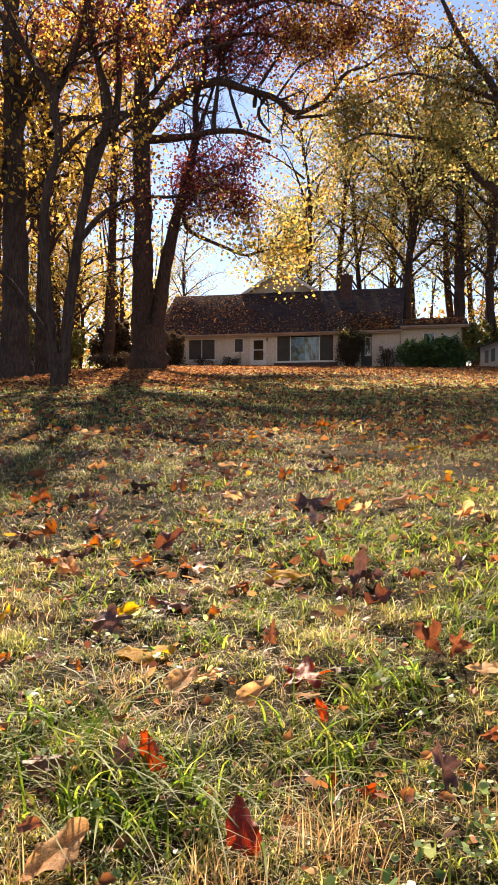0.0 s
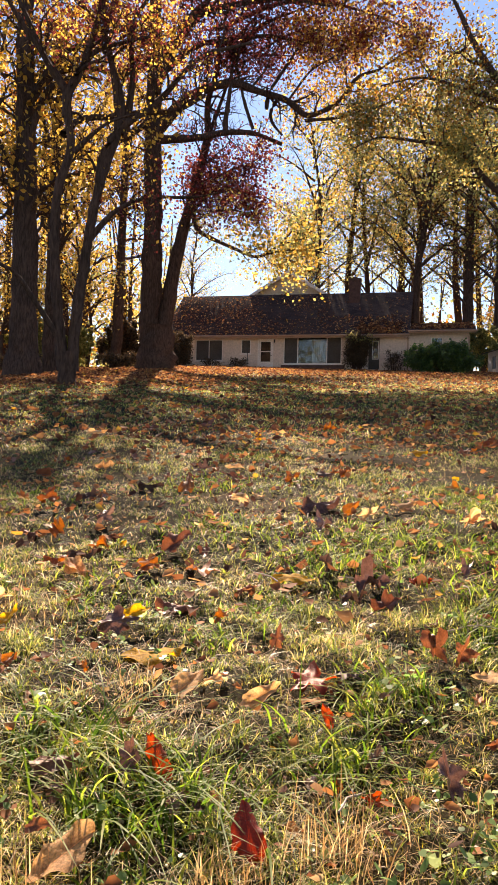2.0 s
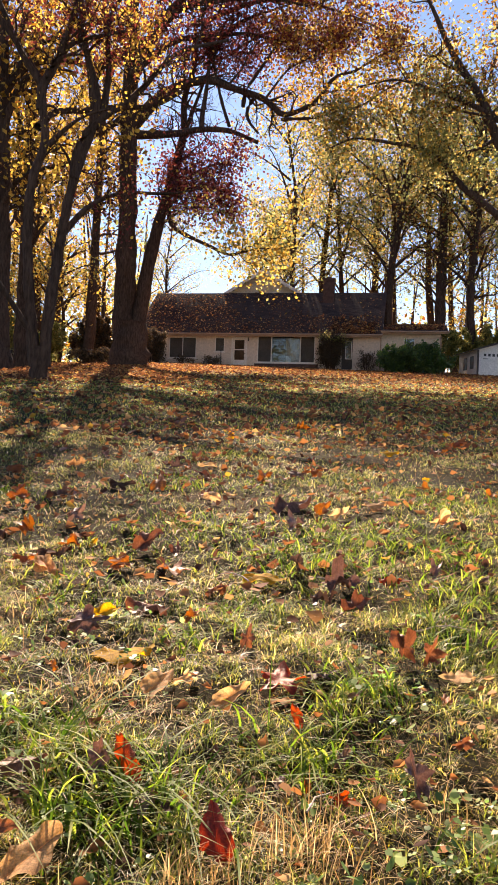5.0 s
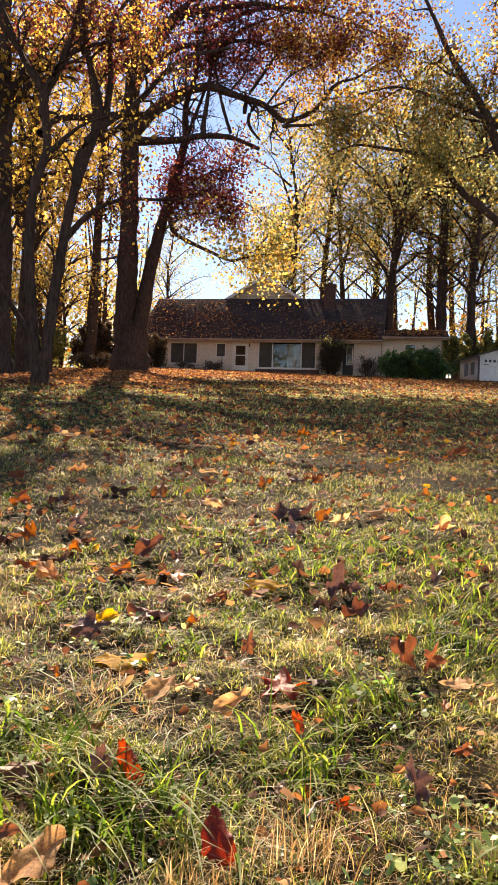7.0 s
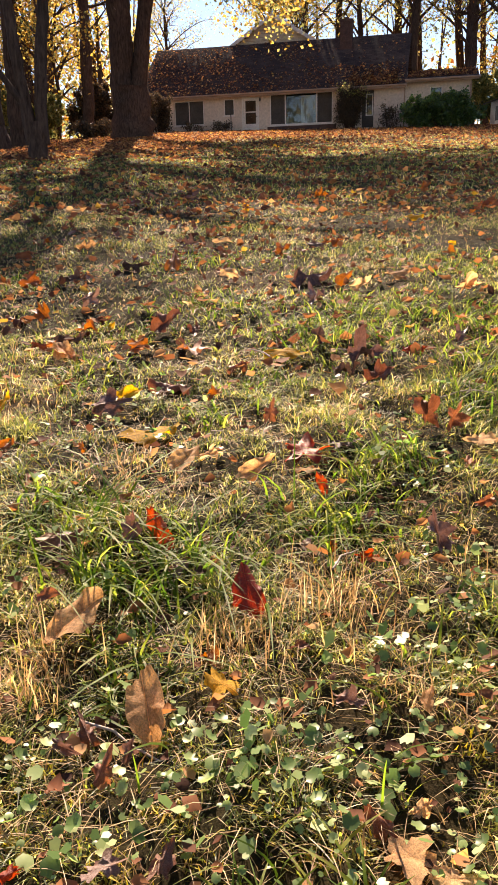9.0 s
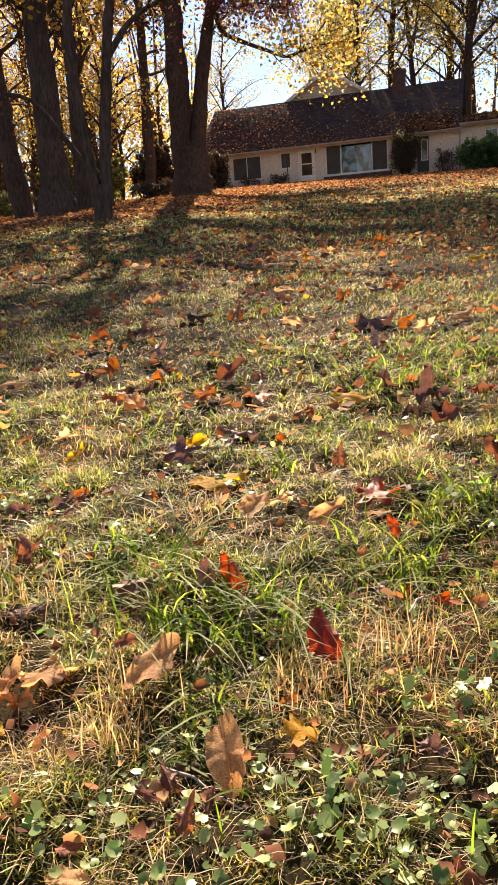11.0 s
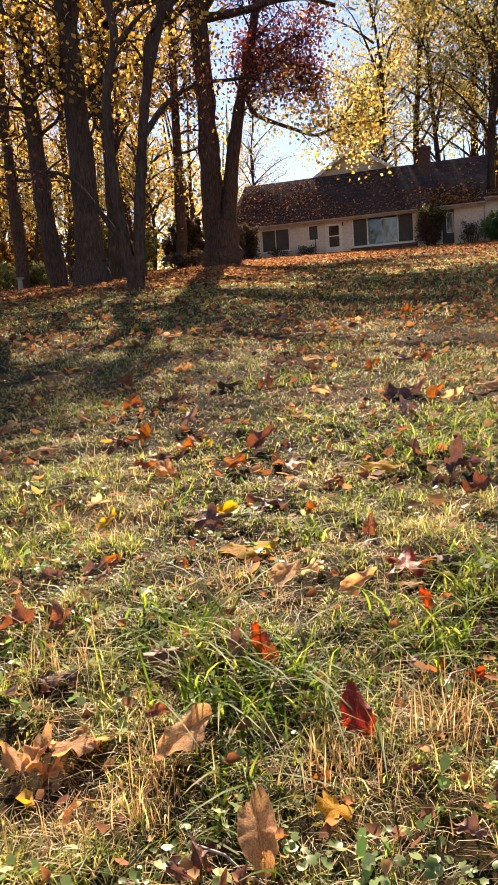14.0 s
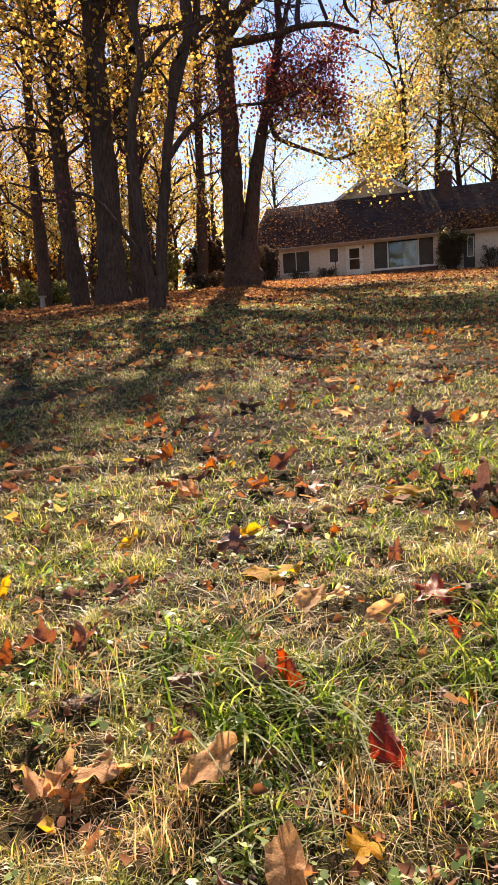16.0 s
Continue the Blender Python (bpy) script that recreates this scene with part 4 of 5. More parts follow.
# low wing
part("wall", wall_with([(18.0, 18.76, 6.85, 7.5)], 16.35, 20.5, 0.0, 0.2, 4.3, 7.9), SIDING, house, "cream wall of the low wing")
part("wall", box(20.3, 20.5, 0.2, 4.5, 4.3, 7.9), SIDING, house)
part("wall", box(16.4, 20.5, 4.5, 4.7, 4.3, 7.9), SIDING, house)
window(18.0, 18.76, 6.85, 7.5, [], house, bar=0.05)
# added behind the small window to block the sky, coloured dark as shade
part("inner_wall", box(16.4, 20.3, 1.4, 1.5, 5.2, 8.2), DARKIN, house)
wing = part("roof", box(0, 4.45, 0, 3.6, -0.12, 0.0, 0.015), SHINGLE, house, "low shingle roof of the wing")
wing.matrix_local = pose(16.5, -0.5, 7.98, 14)
part("roof", box(16.5, 20.9, 2.9, 5.0, 8.7, 8.8, 0.01), SHINGLE, house)
part("fascia", box(16.5, 20.95, -0.54, -0.5, 7.76, 7.94, 0.006), GUTTER, house)
bm = prism([(0.0, 0.0), (-0.11, 0.0), (-0.13, 0.05), (-0.12, 0.1), (-0.105, 0.1), (-0.11, 0.02), (-0.01, 0.02), (-0.005, 0.1), (0, 0.1)], 4.6, pose(16.45, -0.56, 7.84))
part("gutter", bm, GUTTER, house)

# fallen leaves on the roofs
_rng = np.random.default_rng(5)


def flat_leaves(name, pts, normal_up, size, material, seed, lift=0.01):
    """Little curled leaves lying on a surface: four triangles each."""
    rng = np.random.default_rng(seed)
    pts = np.asarray(pts, float)
    n = len(pts)
    th = rng.uniform(0, 2 * np.pi, n)
    d = np.stack([np.cos(th), np.sin(th), rng.normal(0, 0.3, n)], 1)
    up = np.tile(np.array(normal_up, float), (n, 1)) + rng.normal(0, 0.35, (n, 3))
    d -= (d * up).sum(1)[:, None] * up / (up * up).sum(1)[:, None]
    d /= np.linalg.norm(d, axis=1)[:, None]
    w = np.cross(up, d)
    w /= np.linalg.norm(w, axis=1)[:, None]
    up = np.cross(d, w)
    s = (size * np.clip(np.exp(rng.normal(0, 0.4, n)), 0.4, 1.5))[:, None]
    curl = rng.uniform(-0.25, 0.6, n)[:, None]
    c = pts + np.array(normal_up) * lift
    asp = rng.uniform(0.28, 0.5, n)[:, None]
    v = np.stack([c - 0.5 * s * d + s * curl * 0.5 * up, c + s * (-0.1 * d + asp * w + curl * up), c + s * (0.28 * d + asp * 0.8 * w + curl * 0.8 * up), c + s * (0.55 * d + curl * 0.6 * up),
                  c + s * (0.25 * d - asp * 0.85 * w + curl * 0.9 * up), c + s * (-0.12 * d - asp * w + curl * up), c], 1)
    v[:, :6] = c[:, None] + (v[:, :6] - c[:, None]) * rng.uniform(0.55, 1.25, (n, 6, 1))
    i = 7 * np.arange(n)[:, None]
    f = np.concatenate([i + [6, k, (k + 1) % 6] for k in range(6)], 1).reshape(-1, 3)
    return fast_mesh(name, v.reshape(-1, 3), f, material)


def on_roof(u, s):
    return np.stack([-1.6 + u, -0.5 + s * math.cos(slope), 7.72 + s * math.sin(slope)], -1)


_u, _s = _rng.uniform(0.1, 18, 5200), run * _rng.beta(1.0, 1.25, 5200)
_keep = (np.sin(_u * 0.9 + _s) + np.sin(_u * 0.37 + 1.0) * 1.2 + _rng.normal(0, 0.8, 5200)) > -1.3
_keep |= (_s < 2.2) & (_rng.random(5200) < 0.6)
_keep &= ~((_u > 12.2) & (_s > 2.6) & (_rng.random(5200) > 0.12))
tagged(put_under(new("roof_leaves", flat_leaves("roof_leaves", on_roof(_u, _s)[_keep], (0, -math.sin(slope), math.cos(slope)), 0.11, LITTER, 6, 0.02)), None), "dry brown leaves scattered over the shingle roof", "fallen leaves", kind="stuff").matrix_world = HOUSE_M
_u, _s = _rng.uniform(14.5, 17.6, 700), np.abs(_rng.normal(0.6, 0.7, 700))
_p = on_roof(_u, np.clip(_s, 0.05, 3))
_u2, _s2 = _rng.uniform(0.1, 4.3, 1500), _rng.uniform(0.3, 3.5, 1500)
_w = np.stack([16.5 + _u2, -0.5 + _s2 * math.cos(radians(14)), 7.98 + _s2 * math.sin(radians(14))], -1)
tagged(new("roof_leaves", flat_leaves("roof_leaves", np.concatenate([_p, _w]), (0, -0.3, 0.95), 0.16, LITTER, 7, 0.03)), "drift of dry leaves on the low wing roof", "fallen leaves", kind="stuff").matrix_world = HOUSE_M

# ---- shed with a white door ----
shed = tagged(new("shed"), "small white outbuilding with a dark low-pitched roof", "shed")
shed.matrix_world = pose(17.05, 52.0, 0, 0, 0, 2)
part("wall", wall_with([(0.35, 2.9, 4.9, 6.75)], 0, 3.4, 0, 0.12, 4.3, 6.85), SHEDWALL, shed)
part("gable_wall", prism([(0, 6.85), (3.4, 6.85), (1.7, 7.38)], 0.12, pose(0, 0.12, 0, 0, 0, -90)), SHEDWALL, shed)
bm = wall_with([(0.7, 1.5, 5.6, 6.5), (2.0, 2.8, 5.6, 6.5)], 0.1, 3.6, 0, 0.12, 4.3, 6.85)
bmesh.ops.transform(bm, matrix=pose(0.12, 0, 0, 0, 0, 90), verts=bm.verts)
part("wall", bm, SHEDWALL, shed)
part("wall", box(3.28, 3.4, 0.12, 3.6, 4.3, 6.85), SHEDWALL, shed)
part("wall", box(0, 3.4, 3.6, 3.72, 4.3, 6.85), SHEDWALL, shed)
part("corner_post", box(-0.03, 0.1, -0.03, 0.0, 4.3, 6.85, 0.006), SHEDROOF, shed)
bm = box(0.35, 2.9, 0.03, 0.07, 4.9, 6.75, 0.005)
door_leaf = part("shed_door", bm, SHEDWALL, shed, "white panelled door")
for k in range(8):
    part("vent_square", box(0.45 + 0.3 * k, 0.62 + 0.3 * k, 0.018, 0.03, 6.42, 6.6), IRON, door_leaf)
part("door_handle", box(0.4, 0.75, 0.005, 0.03, 6.22, 6.27, 0.008), IRON, door_leaf)
sh = math.degrees(math.atan2(0.55, 1.7))
for s in (0, 1):
    r = part("roof", box(-0.45, 1.82, -0.35, 4.0, 0, 0.08, 0.01), SHEDROOF, shed)
    r.matrix_local = pose(0, 0, 6.87, 0, -sh, 0) if s == 0 else pose(3.4, 3.65, 6.87, 0, -sh, 180)
for v in (0.7, 2.0):
    part("window_frame", box(0.02, 0.06, v, v + 0.8, 5.6, 6.5, 0.004), IRON, shed)

# ---- shrubs ----


def shrub(name, x, y, rx, ry, h, per, size, material, label, seed, stems=26, shoulder=0.35):
    w = Wood(seed)
    z = gz(x, y)
    rng = w.rng
    for k in range(stems):
        a, q = rng.uniform(0, 2 * math.pi), math.sqrt(rng.random())
        tip = np.array([x + rx * q * math.cos(a), y + ry * q * math.sin(a), z + h * (shoulder + (1 - shoulder) * math.sqrt(max(0, 1 - q * q))) * rng.uniform(0.8, 1.08)])
        foot = np.array([x + 0.4 * rx * q * math.cos(a), y + 0.4 * ry * q * math.sin(a), z - 0.05])
        mid = (tip + foot) / 2 + rng.normal(0, 0.08, 3)
        w.limb([foot, mid, tip], 0.025, 0.008, 0.3, 4, 3.6, 0.5, 1, 0.2)
    root = tagged(new(name), label, "shrub")
    put_under(new("stems", w.mesh("stems", BARK)), root)
    put_under(new("foliage", leaves_mesh("foliage", np.array(w.tips), per, 0.09, size, material, seed)), root)
    return root


shrub("laurel_shrub", 12.5, 50.6, 2.9, 1.3, 2.1, 7, 0.15, LEAF_BUSH, "broad rounded green laurel shrub before the wing", 61, 60)
shrub("climbing_vine", 7.1, 53.3, 1.0, 0.35, 2.5, 4, 0.09, LEAF_DARK, "dark overgrown climber against the house wall", 62, 44, 0.95)
vine = Wood(71)
for k in range(7):
    e = (6.0 + 0.42 * k, 52.6, 7.45 + 0.25 * math.sin(k * 1.9))
    vine.limb([(7.2, 53.4, 6.9), (6.9 + 0.1 * k, 52.9, 7.3), e], 0.03, 0.008, 0.3, 5, 5.0, 0.55, 1, 0.5)
top = tagged(new("climbing_vine"), "pale green climber spilling over the eave", "shrub")
put_under(new("stems", vine.mesh("stems", BARK)), top)
put_under(new("foliage", leaves_mesh("foliage", np.array(vine.tips), 1, 0.12, 0.11, LEAF_GREEN, 72)), top)
shrub("bare_shrub", 9.4, 51.9, 0.7, 0.5, 1.5, 2, 0.09, LEAF_DARK, "sparse purple-brown shrub by the wall", 63, 14)
shrub("low_shrub", -1.2, 55.0, 0.9, 0.4, 0.65, 4, 0.1, LEAF_DARK, "low brown shrub under the windows", 64, 14)
shrub("low_shrub", -3.2, 55.4, 0.7, 0.4, 0.55, 3, 0.1, LEAF_DARK, "small brown shrub under the windows", 65, 12)
shrub("dark_shrub", -5.3, 54.5, 0.9, 0.7, 2.6, 4, 0.12, LEAF_DARK, "tall dark shrub at the house corner", 66, 34)
shrub("dark_shrub", -14.5, 47.0, 2.0, 1.0, 1.2, 4, 0.14, LEAF_DARK, "dark undergrowth at the edge of the wood", 67, 30)
shrub("undergrowth", -20.0, 50.0, 4.0, 1.5, 1.8, 5, 0.16, LEAF_GREEN, "olive undergrowth at the edge of the wood", 68, 26)
shrub("undergrowth", -9.0, 52.0, 2.0, 1.0, 1.1, 4, 0.14, LEAF_DARK, "brown undergrowth behind the trunks", 69, 24)
shrub("undergrowth", -27.0, 52.0, 4.5, 1.5, 2.2, 5, 0.16, LEAF_BUSH, "green undergrowth at the edge of the wood", 70, 26)
shrub("undergrowth", 19.5, 60.5, 3.6, 1.5, 4.0, 5, 0.2, LEAF_GREEN, "tall olive undergrowth behind the wing", 73, 34, 0.6)
shrub("undergrowth", 26.0, 59.0, 3.6, 1.5, 4.4, 5, 0.2, LEAF_GREEN, "tall olive undergrowth beside the shed", 74, 34, 0.6)
shrub("undergrowth", -16.0, 60.0, 4.2, 1.6, 3.6, 5, 0.2, LEAF_GREEN, "tall olive undergrowth among the far trunks", 75, 36, 0.6)
shrub("undergrowth", -24.0, 62.0, 4.4, 1.6, 4.2, 5, 0.2, LEAF_RUST, "tall rusty undergrowth among the far trunks", 76, 36, 0.6)
shrub("undergrowth", -10.5, 64.0, 3.2, 1.5, 3.8, 5, 0.2, LEAF_DARK, "tall dark undergrowth among the far trunks", 77, 32, 0.6)

# thin post with a small feeder by the house
post = tagged(new("garden_post"), "thin dark iron post before the house wall", "post")
post.matrix_world = pose(-0.55, 53.8, gz(-0.55, 53.8) - 0.1)
part("pole", box(-0.03, 0.03, -0.03, 0.03, 0, 1.5, 0.006), IRON, post)
part("arm", box(-0.14, 0.14, -0.02, 0.02, 1.42, 1.47, 0.006), IRON, post)
# pale stone by the far trunk
stone = bmesh.new()
bmesh.ops.create_cone(stone, cap_ends=True, segments=10, radius1=0.16, radius2=0.12, depth=0.7, matrix=pose(0, 0, 0.3))
bmesh.ops.create_cone(stone, cap_ends=True, segments=10, radius1=0.22, radius2=0.26, depth=0.1, matrix=pose(0, 0, 0.7))
st = part("stone_pedestal", stone, CONCRETE, None)
st.matrix_world = pose(-17.3, 43.0, gz(-17.3, 43.0))
tagged(st, "small pale stone pedestal at the wood's edge", "pedestal")
# cut boards lying by the house
for k, (x, y, a, ln) in enumerate([(-4.4, 53.6, 20, 1.8), (-3.4, 52.8, 35, 1.5), (-5.0, 53.0, -8, 1.3)]):
    b = part("loose_board", box(-ln / 2, ln / 2, -0.09, 0.09, 0, 0.04, 0.005), BARKCHIP, None)
    b.matrix_world = pose(x, y, gz(x, y) + 0.03, 0, -6, a)
    tagged(b, "pale weathered board lying before the house", "board", "loose boards")

# ---- fallen leaves ----
OUTLINES = {
    "oval": lambda a: 0.46 * (1 + 0.03 * math.cos(13 * a) + 0.03 * math.sin(7 * a)),
    "lobed": lambda a: 0.37 + 0.06 * math.cos(5 * a) + 0.055 * math.cos(9 * a + 1.1) + 0.03 * math.cos(17 * a),
    "maple": lambda a: 0.27 + (0.2 + 0.06 * math.cos(a)) * abs(math.cos(2.5 * a)) ** 1.5 + 0.035 * math.cos(15 * a),
}
ASPECT = {"oval": 0.6, "lobed": 0.7, "maple": 0.98}


def leaf_mesh(kind, fold, roll, crumple, seed, material):
    """A leaf blade one unit long: folded along the midrib, rolled along its length, crumpled towards its edge."""
    rng = random.Random(seed)
    rings, spokes = 5, 46
    ph, skew = rng.uniform(0, 6), rng.uniform(-0.25, 0.25)
    verts, faces = [], []
    for r in range(rings + 1):
        for k in range(spokes if r else 1):
            a = 2 * math.pi * k / spokes
            q = r / rings
            rad = OUTLINES[kind](a) * (q if q < 0.99 else 1.0) * (1 + 0.08 * math.sin(2 * a + 2.3 * ph) + 0.11 * math.sin(3 * a + ph) + 0.05 * math.sin(11 * a + 2 * ph))
            x, y = rad * math.cos(a) * 1.08, rad * math.sin(a) * ASPECT[kind]
            if kind == "oval":
                y *= 1 - 0.5 * x
                x += 0.05 * math.copysign(1, x) * q * max(0, math.cos(2 * a)) ** 6
            n1 = noise.noise(Vector((3.2 * x + 7.1 * seed, 3.2 * y, ph)))
            n2 = noise.noise(Vector((8.5 * x + 3.3 * seed, 8.5 * y, ph + 4)))
            f = fold * (1 + 0.5 * n1) * (1 + skew * math.copysign(1, y))
            z = abs(y) * math.sin(f) + crumple * q * (0.16 * n1 + 0.07 * n2) + crumple * 0.1 * q ** 4 * math.sin(4 * a + ph)
            y *= math.cos(f)
            k_ = roll if abs(roll) > 0.05 else 0.05
            verts.append((math.sin(k_ * x) / k_ - z * math.sin(k_ * x), y, (1 - math.cos(k_ * x)) / k_ + z * math.cos(k_ * x)))
    for k in range(spokes):
        j = (k + 1) % spokes
        faces.append((0, 1 + k, 1 + j))
        for r in range(rings - 1):
            o = 1 + r * spokes
            faces.append((o + k, o + spokes + k, o + spokes + j, o + j))
    me = bpy.data.meshes.new("fallen_leaf")
    me.from_pydata(verts, [], faces)
    me.materials.append(material)
    for p in me.polygons:
        p.use_smooth = True
    return me


def stalk_mesh():
    bm = bmesh.new()
    old = None
    for k in range(6):
        q = k / 5
        ring = [bm.verts.new((-0.42 - 0.36 * q, 0.05 * q * q + 0.012 * (1 - 0.4 * q) * math.cos(a), 0.02 + 0.08 * q * q + 0.012 * (1 - 0.4 * q) * math.sin(a))) for a in (0, 1.57, 3.14, 4.71)]
        if old:
            for i in range(4):
                bm.faces.new((old[i], old[(i + 1) % 4], ring[(i + 1) % 4], ring[i]))
        old = ring
    me = bpy.data.meshes.new("stalk")
    bm.to_mesh(me)
    bm.free()
    me.materials.append(STRAW)
    return me


STALK = stalk_mesh()
WORDS = {"red": "bright red", "orange": "orange-brown", "brown": "reddish brown", "purple": "dull purple-brown", "tan": "pale tan", "yellow": "golden yellow", "dark": "dark withered"}
SPOTS = []
_lr = random.Random(19)


def fallen(kind, colour, x, y, lift, length, tilt, spin):
    """A leaf with its middle lift above the lawn, tilted up from lying flat, and turned by spin in its own plane."""
    k = len(SPOTS)
    flat = tilt < 14
    fold = _lr.uniform(-0.25, 0.25) if flat else _lr.choice((-1, 1)) * _lr.uniform(0.4, 1.05)
    if kind == "oval":
        fold *= 0.45
    roll = _lr.uniform(-0.5, 0.5) if flat or kind == "oval" else _lr.choice((-1, 1)) * _lr.uniform(0.3, 1.5)
    ob = new("fallen_leaf", leaf_mesh(kind, fold, roll, _lr.uniform(0.5, 0.8) if flat or kind == "oval" else _lr.uniform(0.9, 1.7), k, FALLEN[colour]))
    ob.matrix_world = pose(x, y, gz(x, y) + lift + 0.012, tilt, 0, _lr.uniform(-14, 14)) @ pose(0, 0, 0, 0, 0, spin) @ Matrix.Scale(1.09 * length, 4)
    tagged(ob, "%s %s dry leaf %s in the grass" % (WORDS[colour], "lobed" if kind != "oval" else "oval", "lying flat" if flat else "propped up" if tilt > 45 else "curled"), "leaf", "fallen leaves on the lawn")
    if k % 3 == 0:
        put_under(new("stalk", STALK), ob)
    SPOTS.append((x, y, length))


fallen("maple", "orange", -1.423, 5.164, 0.040, 0.150, 38, 20)
fallen("oval", "tan", -1.572, 7.508, 0.035, 0.150, 29, 0)
fallen("lobed", "tan", -1.041, 5.347, 0.040, 0.150, 29, 30)
fallen("lobed", "dark", -0.659, 4.725, 0.034, 0.150, 27, 0)
fallen("oval", "orange", -0.416, 4.733, 0.040, 0.147, 36, 80)
fallen("maple", "purple", -0.359, 5.446, 0.040, 0.121, 38, 10)
fallen("maple", "orange", -1.096, 4.085, 0.044, 0.117, 41, 40)
fallen("lobed", "dark", -0.897, 4.209, 0.032, 0.131, 33, 10)
fallen("maple", "purple", -0.728, 3.668, 0.050, 0.104, 64, 30)
fallen("oval", "tan", -0.079, 4.367, 0.036, 0.107, 55, -20)
fallen("oval", "tan", -0.142, 5.593, 0.022, 0.115, 20, 0)
fallen("maple", "purple", 0.347, 4.262, 0.040, 0.200, 20, 15)
fallen("lobed", "purple", 0.335, 3.777, 0.033, 0.193, 16, 60)
fallen("oval", "orange", 0.523, 4.165, 0.042, 0.093, 78, 40)
fallen("lobed", "tan", 0.594, 4.021, 0.038, 0.109, 48, 30)
fallen("oval", "tan", 0.829, 4.237, 0.026, 0.126, 26, 10)
fallen("lobed", "tan", 1.081, 3.808, 0.033, 0.159, 26, 20)
fallen("lobed", "orange", 0.597, 5.380, 0.032, 0.135, 33, 0)
fallen("oval", "dark", 0.472, 5.228, 0.031, 0.100, 38, 0)
fallen("maple", "orange", 0.813, 8.430, 0.040, 0.150, 26, 0)
fallen("maple", "orange", 2.083, 9.237, 0.040, 0.150, 38, 50)
fallen("maple", "orange", 2.279, 7.525, 0.040, 0.150, 31, 10)
fallen("oval", "yellow", 1.435, 6.696, 0.027, 0.128, 28, 0)
fallen("maple", "brown", -1.109, 8.168, 0.040, 0.150, 32, 0)
fallen("maple", "purple", -0.518, 8.544, 0.040, 0.150, 31, 0)
fallen("lobed", "orange", -0.872, 3.399, 0.045, 0.148, 39, -45)
fallen("maple", "brown", -1.025, 3.487, 0.025, 0.102, 18, 0)
fallen("oval", "yellow", -0.568, 3.290, 0.025, 0.044, 51, 60)
fallen("maple", "brown", -0.336, 3.242, 0.046, 0.123, 42, 50)
fallen("lobed", "brown", -0.211, 3.201, 0.029, 0.093, 26, 90)
fallen("maple", "orange", -0.791, 2.990, 0.021, 0.092, 15, 0)
fallen("oval", "tan", -0.668, 2.858, 0.029, 0.111, 25, -50)
fallen("lobed", "dark", -0.681, 2.986, 0.023, 0.114, 21, 0)
fallen("maple", "orange", -0.211, 3.020, 0.022, 0.114, 13, 0)
fallen("lobed", "brown", -0.030, 2.736, 0.026, 0.096, 31, 20)
fallen("oval", "yellow", 0.143, 2.860, 0.021, 0.130, 16, 3)
fallen("maple", "purple", 0.403, 2.735, 0.029, 0.126, 20, 30)
fallen("maple", "red", 0.628, 2.891, 0.025, 0.107, 18, 10)
fallen("lobed", "brown", 0.416, 2.439, 0.036, 0.123, 36, 35)
fallen("lobed", "dark", 0.326, 2.579, 0.025, 0.098, 29, 0)
fallen("lobed", "purple", 0.824, 2.983, 0.032, 0.091, 34, 60)
fallen("lobed", "purple", -0.427, 2.324, 0.047, 0.145, 55, 20)
fallen("oval", "yellow", -0.372, 2.364, 0.029, 0.085, 44, 25)
fallen("maple", "brown", -0.271, 2.540, 0.029, 0.131, 19, -20)
fallen("lobed", "orange", -0.107, 2.431, 0.029, 0.073, 44, 40)
fallen("lobed", "brown", 0.065, 2.231, 0.039, 0.073, 63, 80)
fallen("oval", "yellow", -0.287, 2.143, 0.015, 0.153, 4, 4)
fallen("oval", "tan", -0.165, 1.895, 0.028, 0.096, 25, 60)
fallen("lobed", "tan", -0.102, 1.918, 0.022, 0.061, 34, 20)
fallen("oval", "tan", 0.013, 1.798, 0.031, 0.083, 43, 40)
fallen("maple", "red", 0.144, 1.970, 0.021, 0.121, 11, 15)
fallen("lobed", "dark", 0.246, 2.006, 0.015, 0.091, 6, 0)
fallen("oval", "red", 0.168, 1.754, 0.029, 0.047, 64, 110)
fallen("oval", "tan", 0.144, 1.877, 0.014, 0.050, 8, 10)
fallen("maple", "brown", 0.495, 2.118, 0.047, 0.090, 69, 100)
fallen("maple", "brown", 0.550, 2.046, 0.047, 0.091, 68, 70)
fallen("lobed", "tan", 0.622, 2.005, 0.018, 0.098, 13, 10)
fallen("lobed", "purple", -0.245, 1.490, 0.040, 0.077, 61, 80)
fallen("oval", "red", -0.195, 1.530, 0.039, 0.080, 61, 120)
fallen("oval", "brown", -0.395, 1.498, 0.023, 0.084, 27, 20)
fallen("lobed", "dark", -0.368, 1.414, 0.024, 0.048, 60, 20)
fallen("oval", "brown", -0.363, 1.282, 0.020, 0.037, 58, 10)
fallen("oval", "tan", -0.302, 1.226, 0.026, 0.108, 20, 55)
fallen("oval", "orange", -0.290, 1.262, 0.025, 0.061, 32, 85)
fallen("oval", "red", -0.011, 1.317, 0.037, 0.092, 41, 95)
fallen("lobed", "purple", -0.145, 1.425, 0.018, 0.063, 15, 60)
fallen("lobed", "dark", 0.254, 1.621, 0.024, 0.050, 39, 60)
fallen("lobed", "purple", 0.369, 1.461, 0.053, 0.088, 60, 95)
fallen("lobed", "brown", 0.517, 1.637, 0.025, 0.050, 63, 20)
fallen("oval", "tan", -0.164, 1.031, 0.035, 0.102, 32, 96)
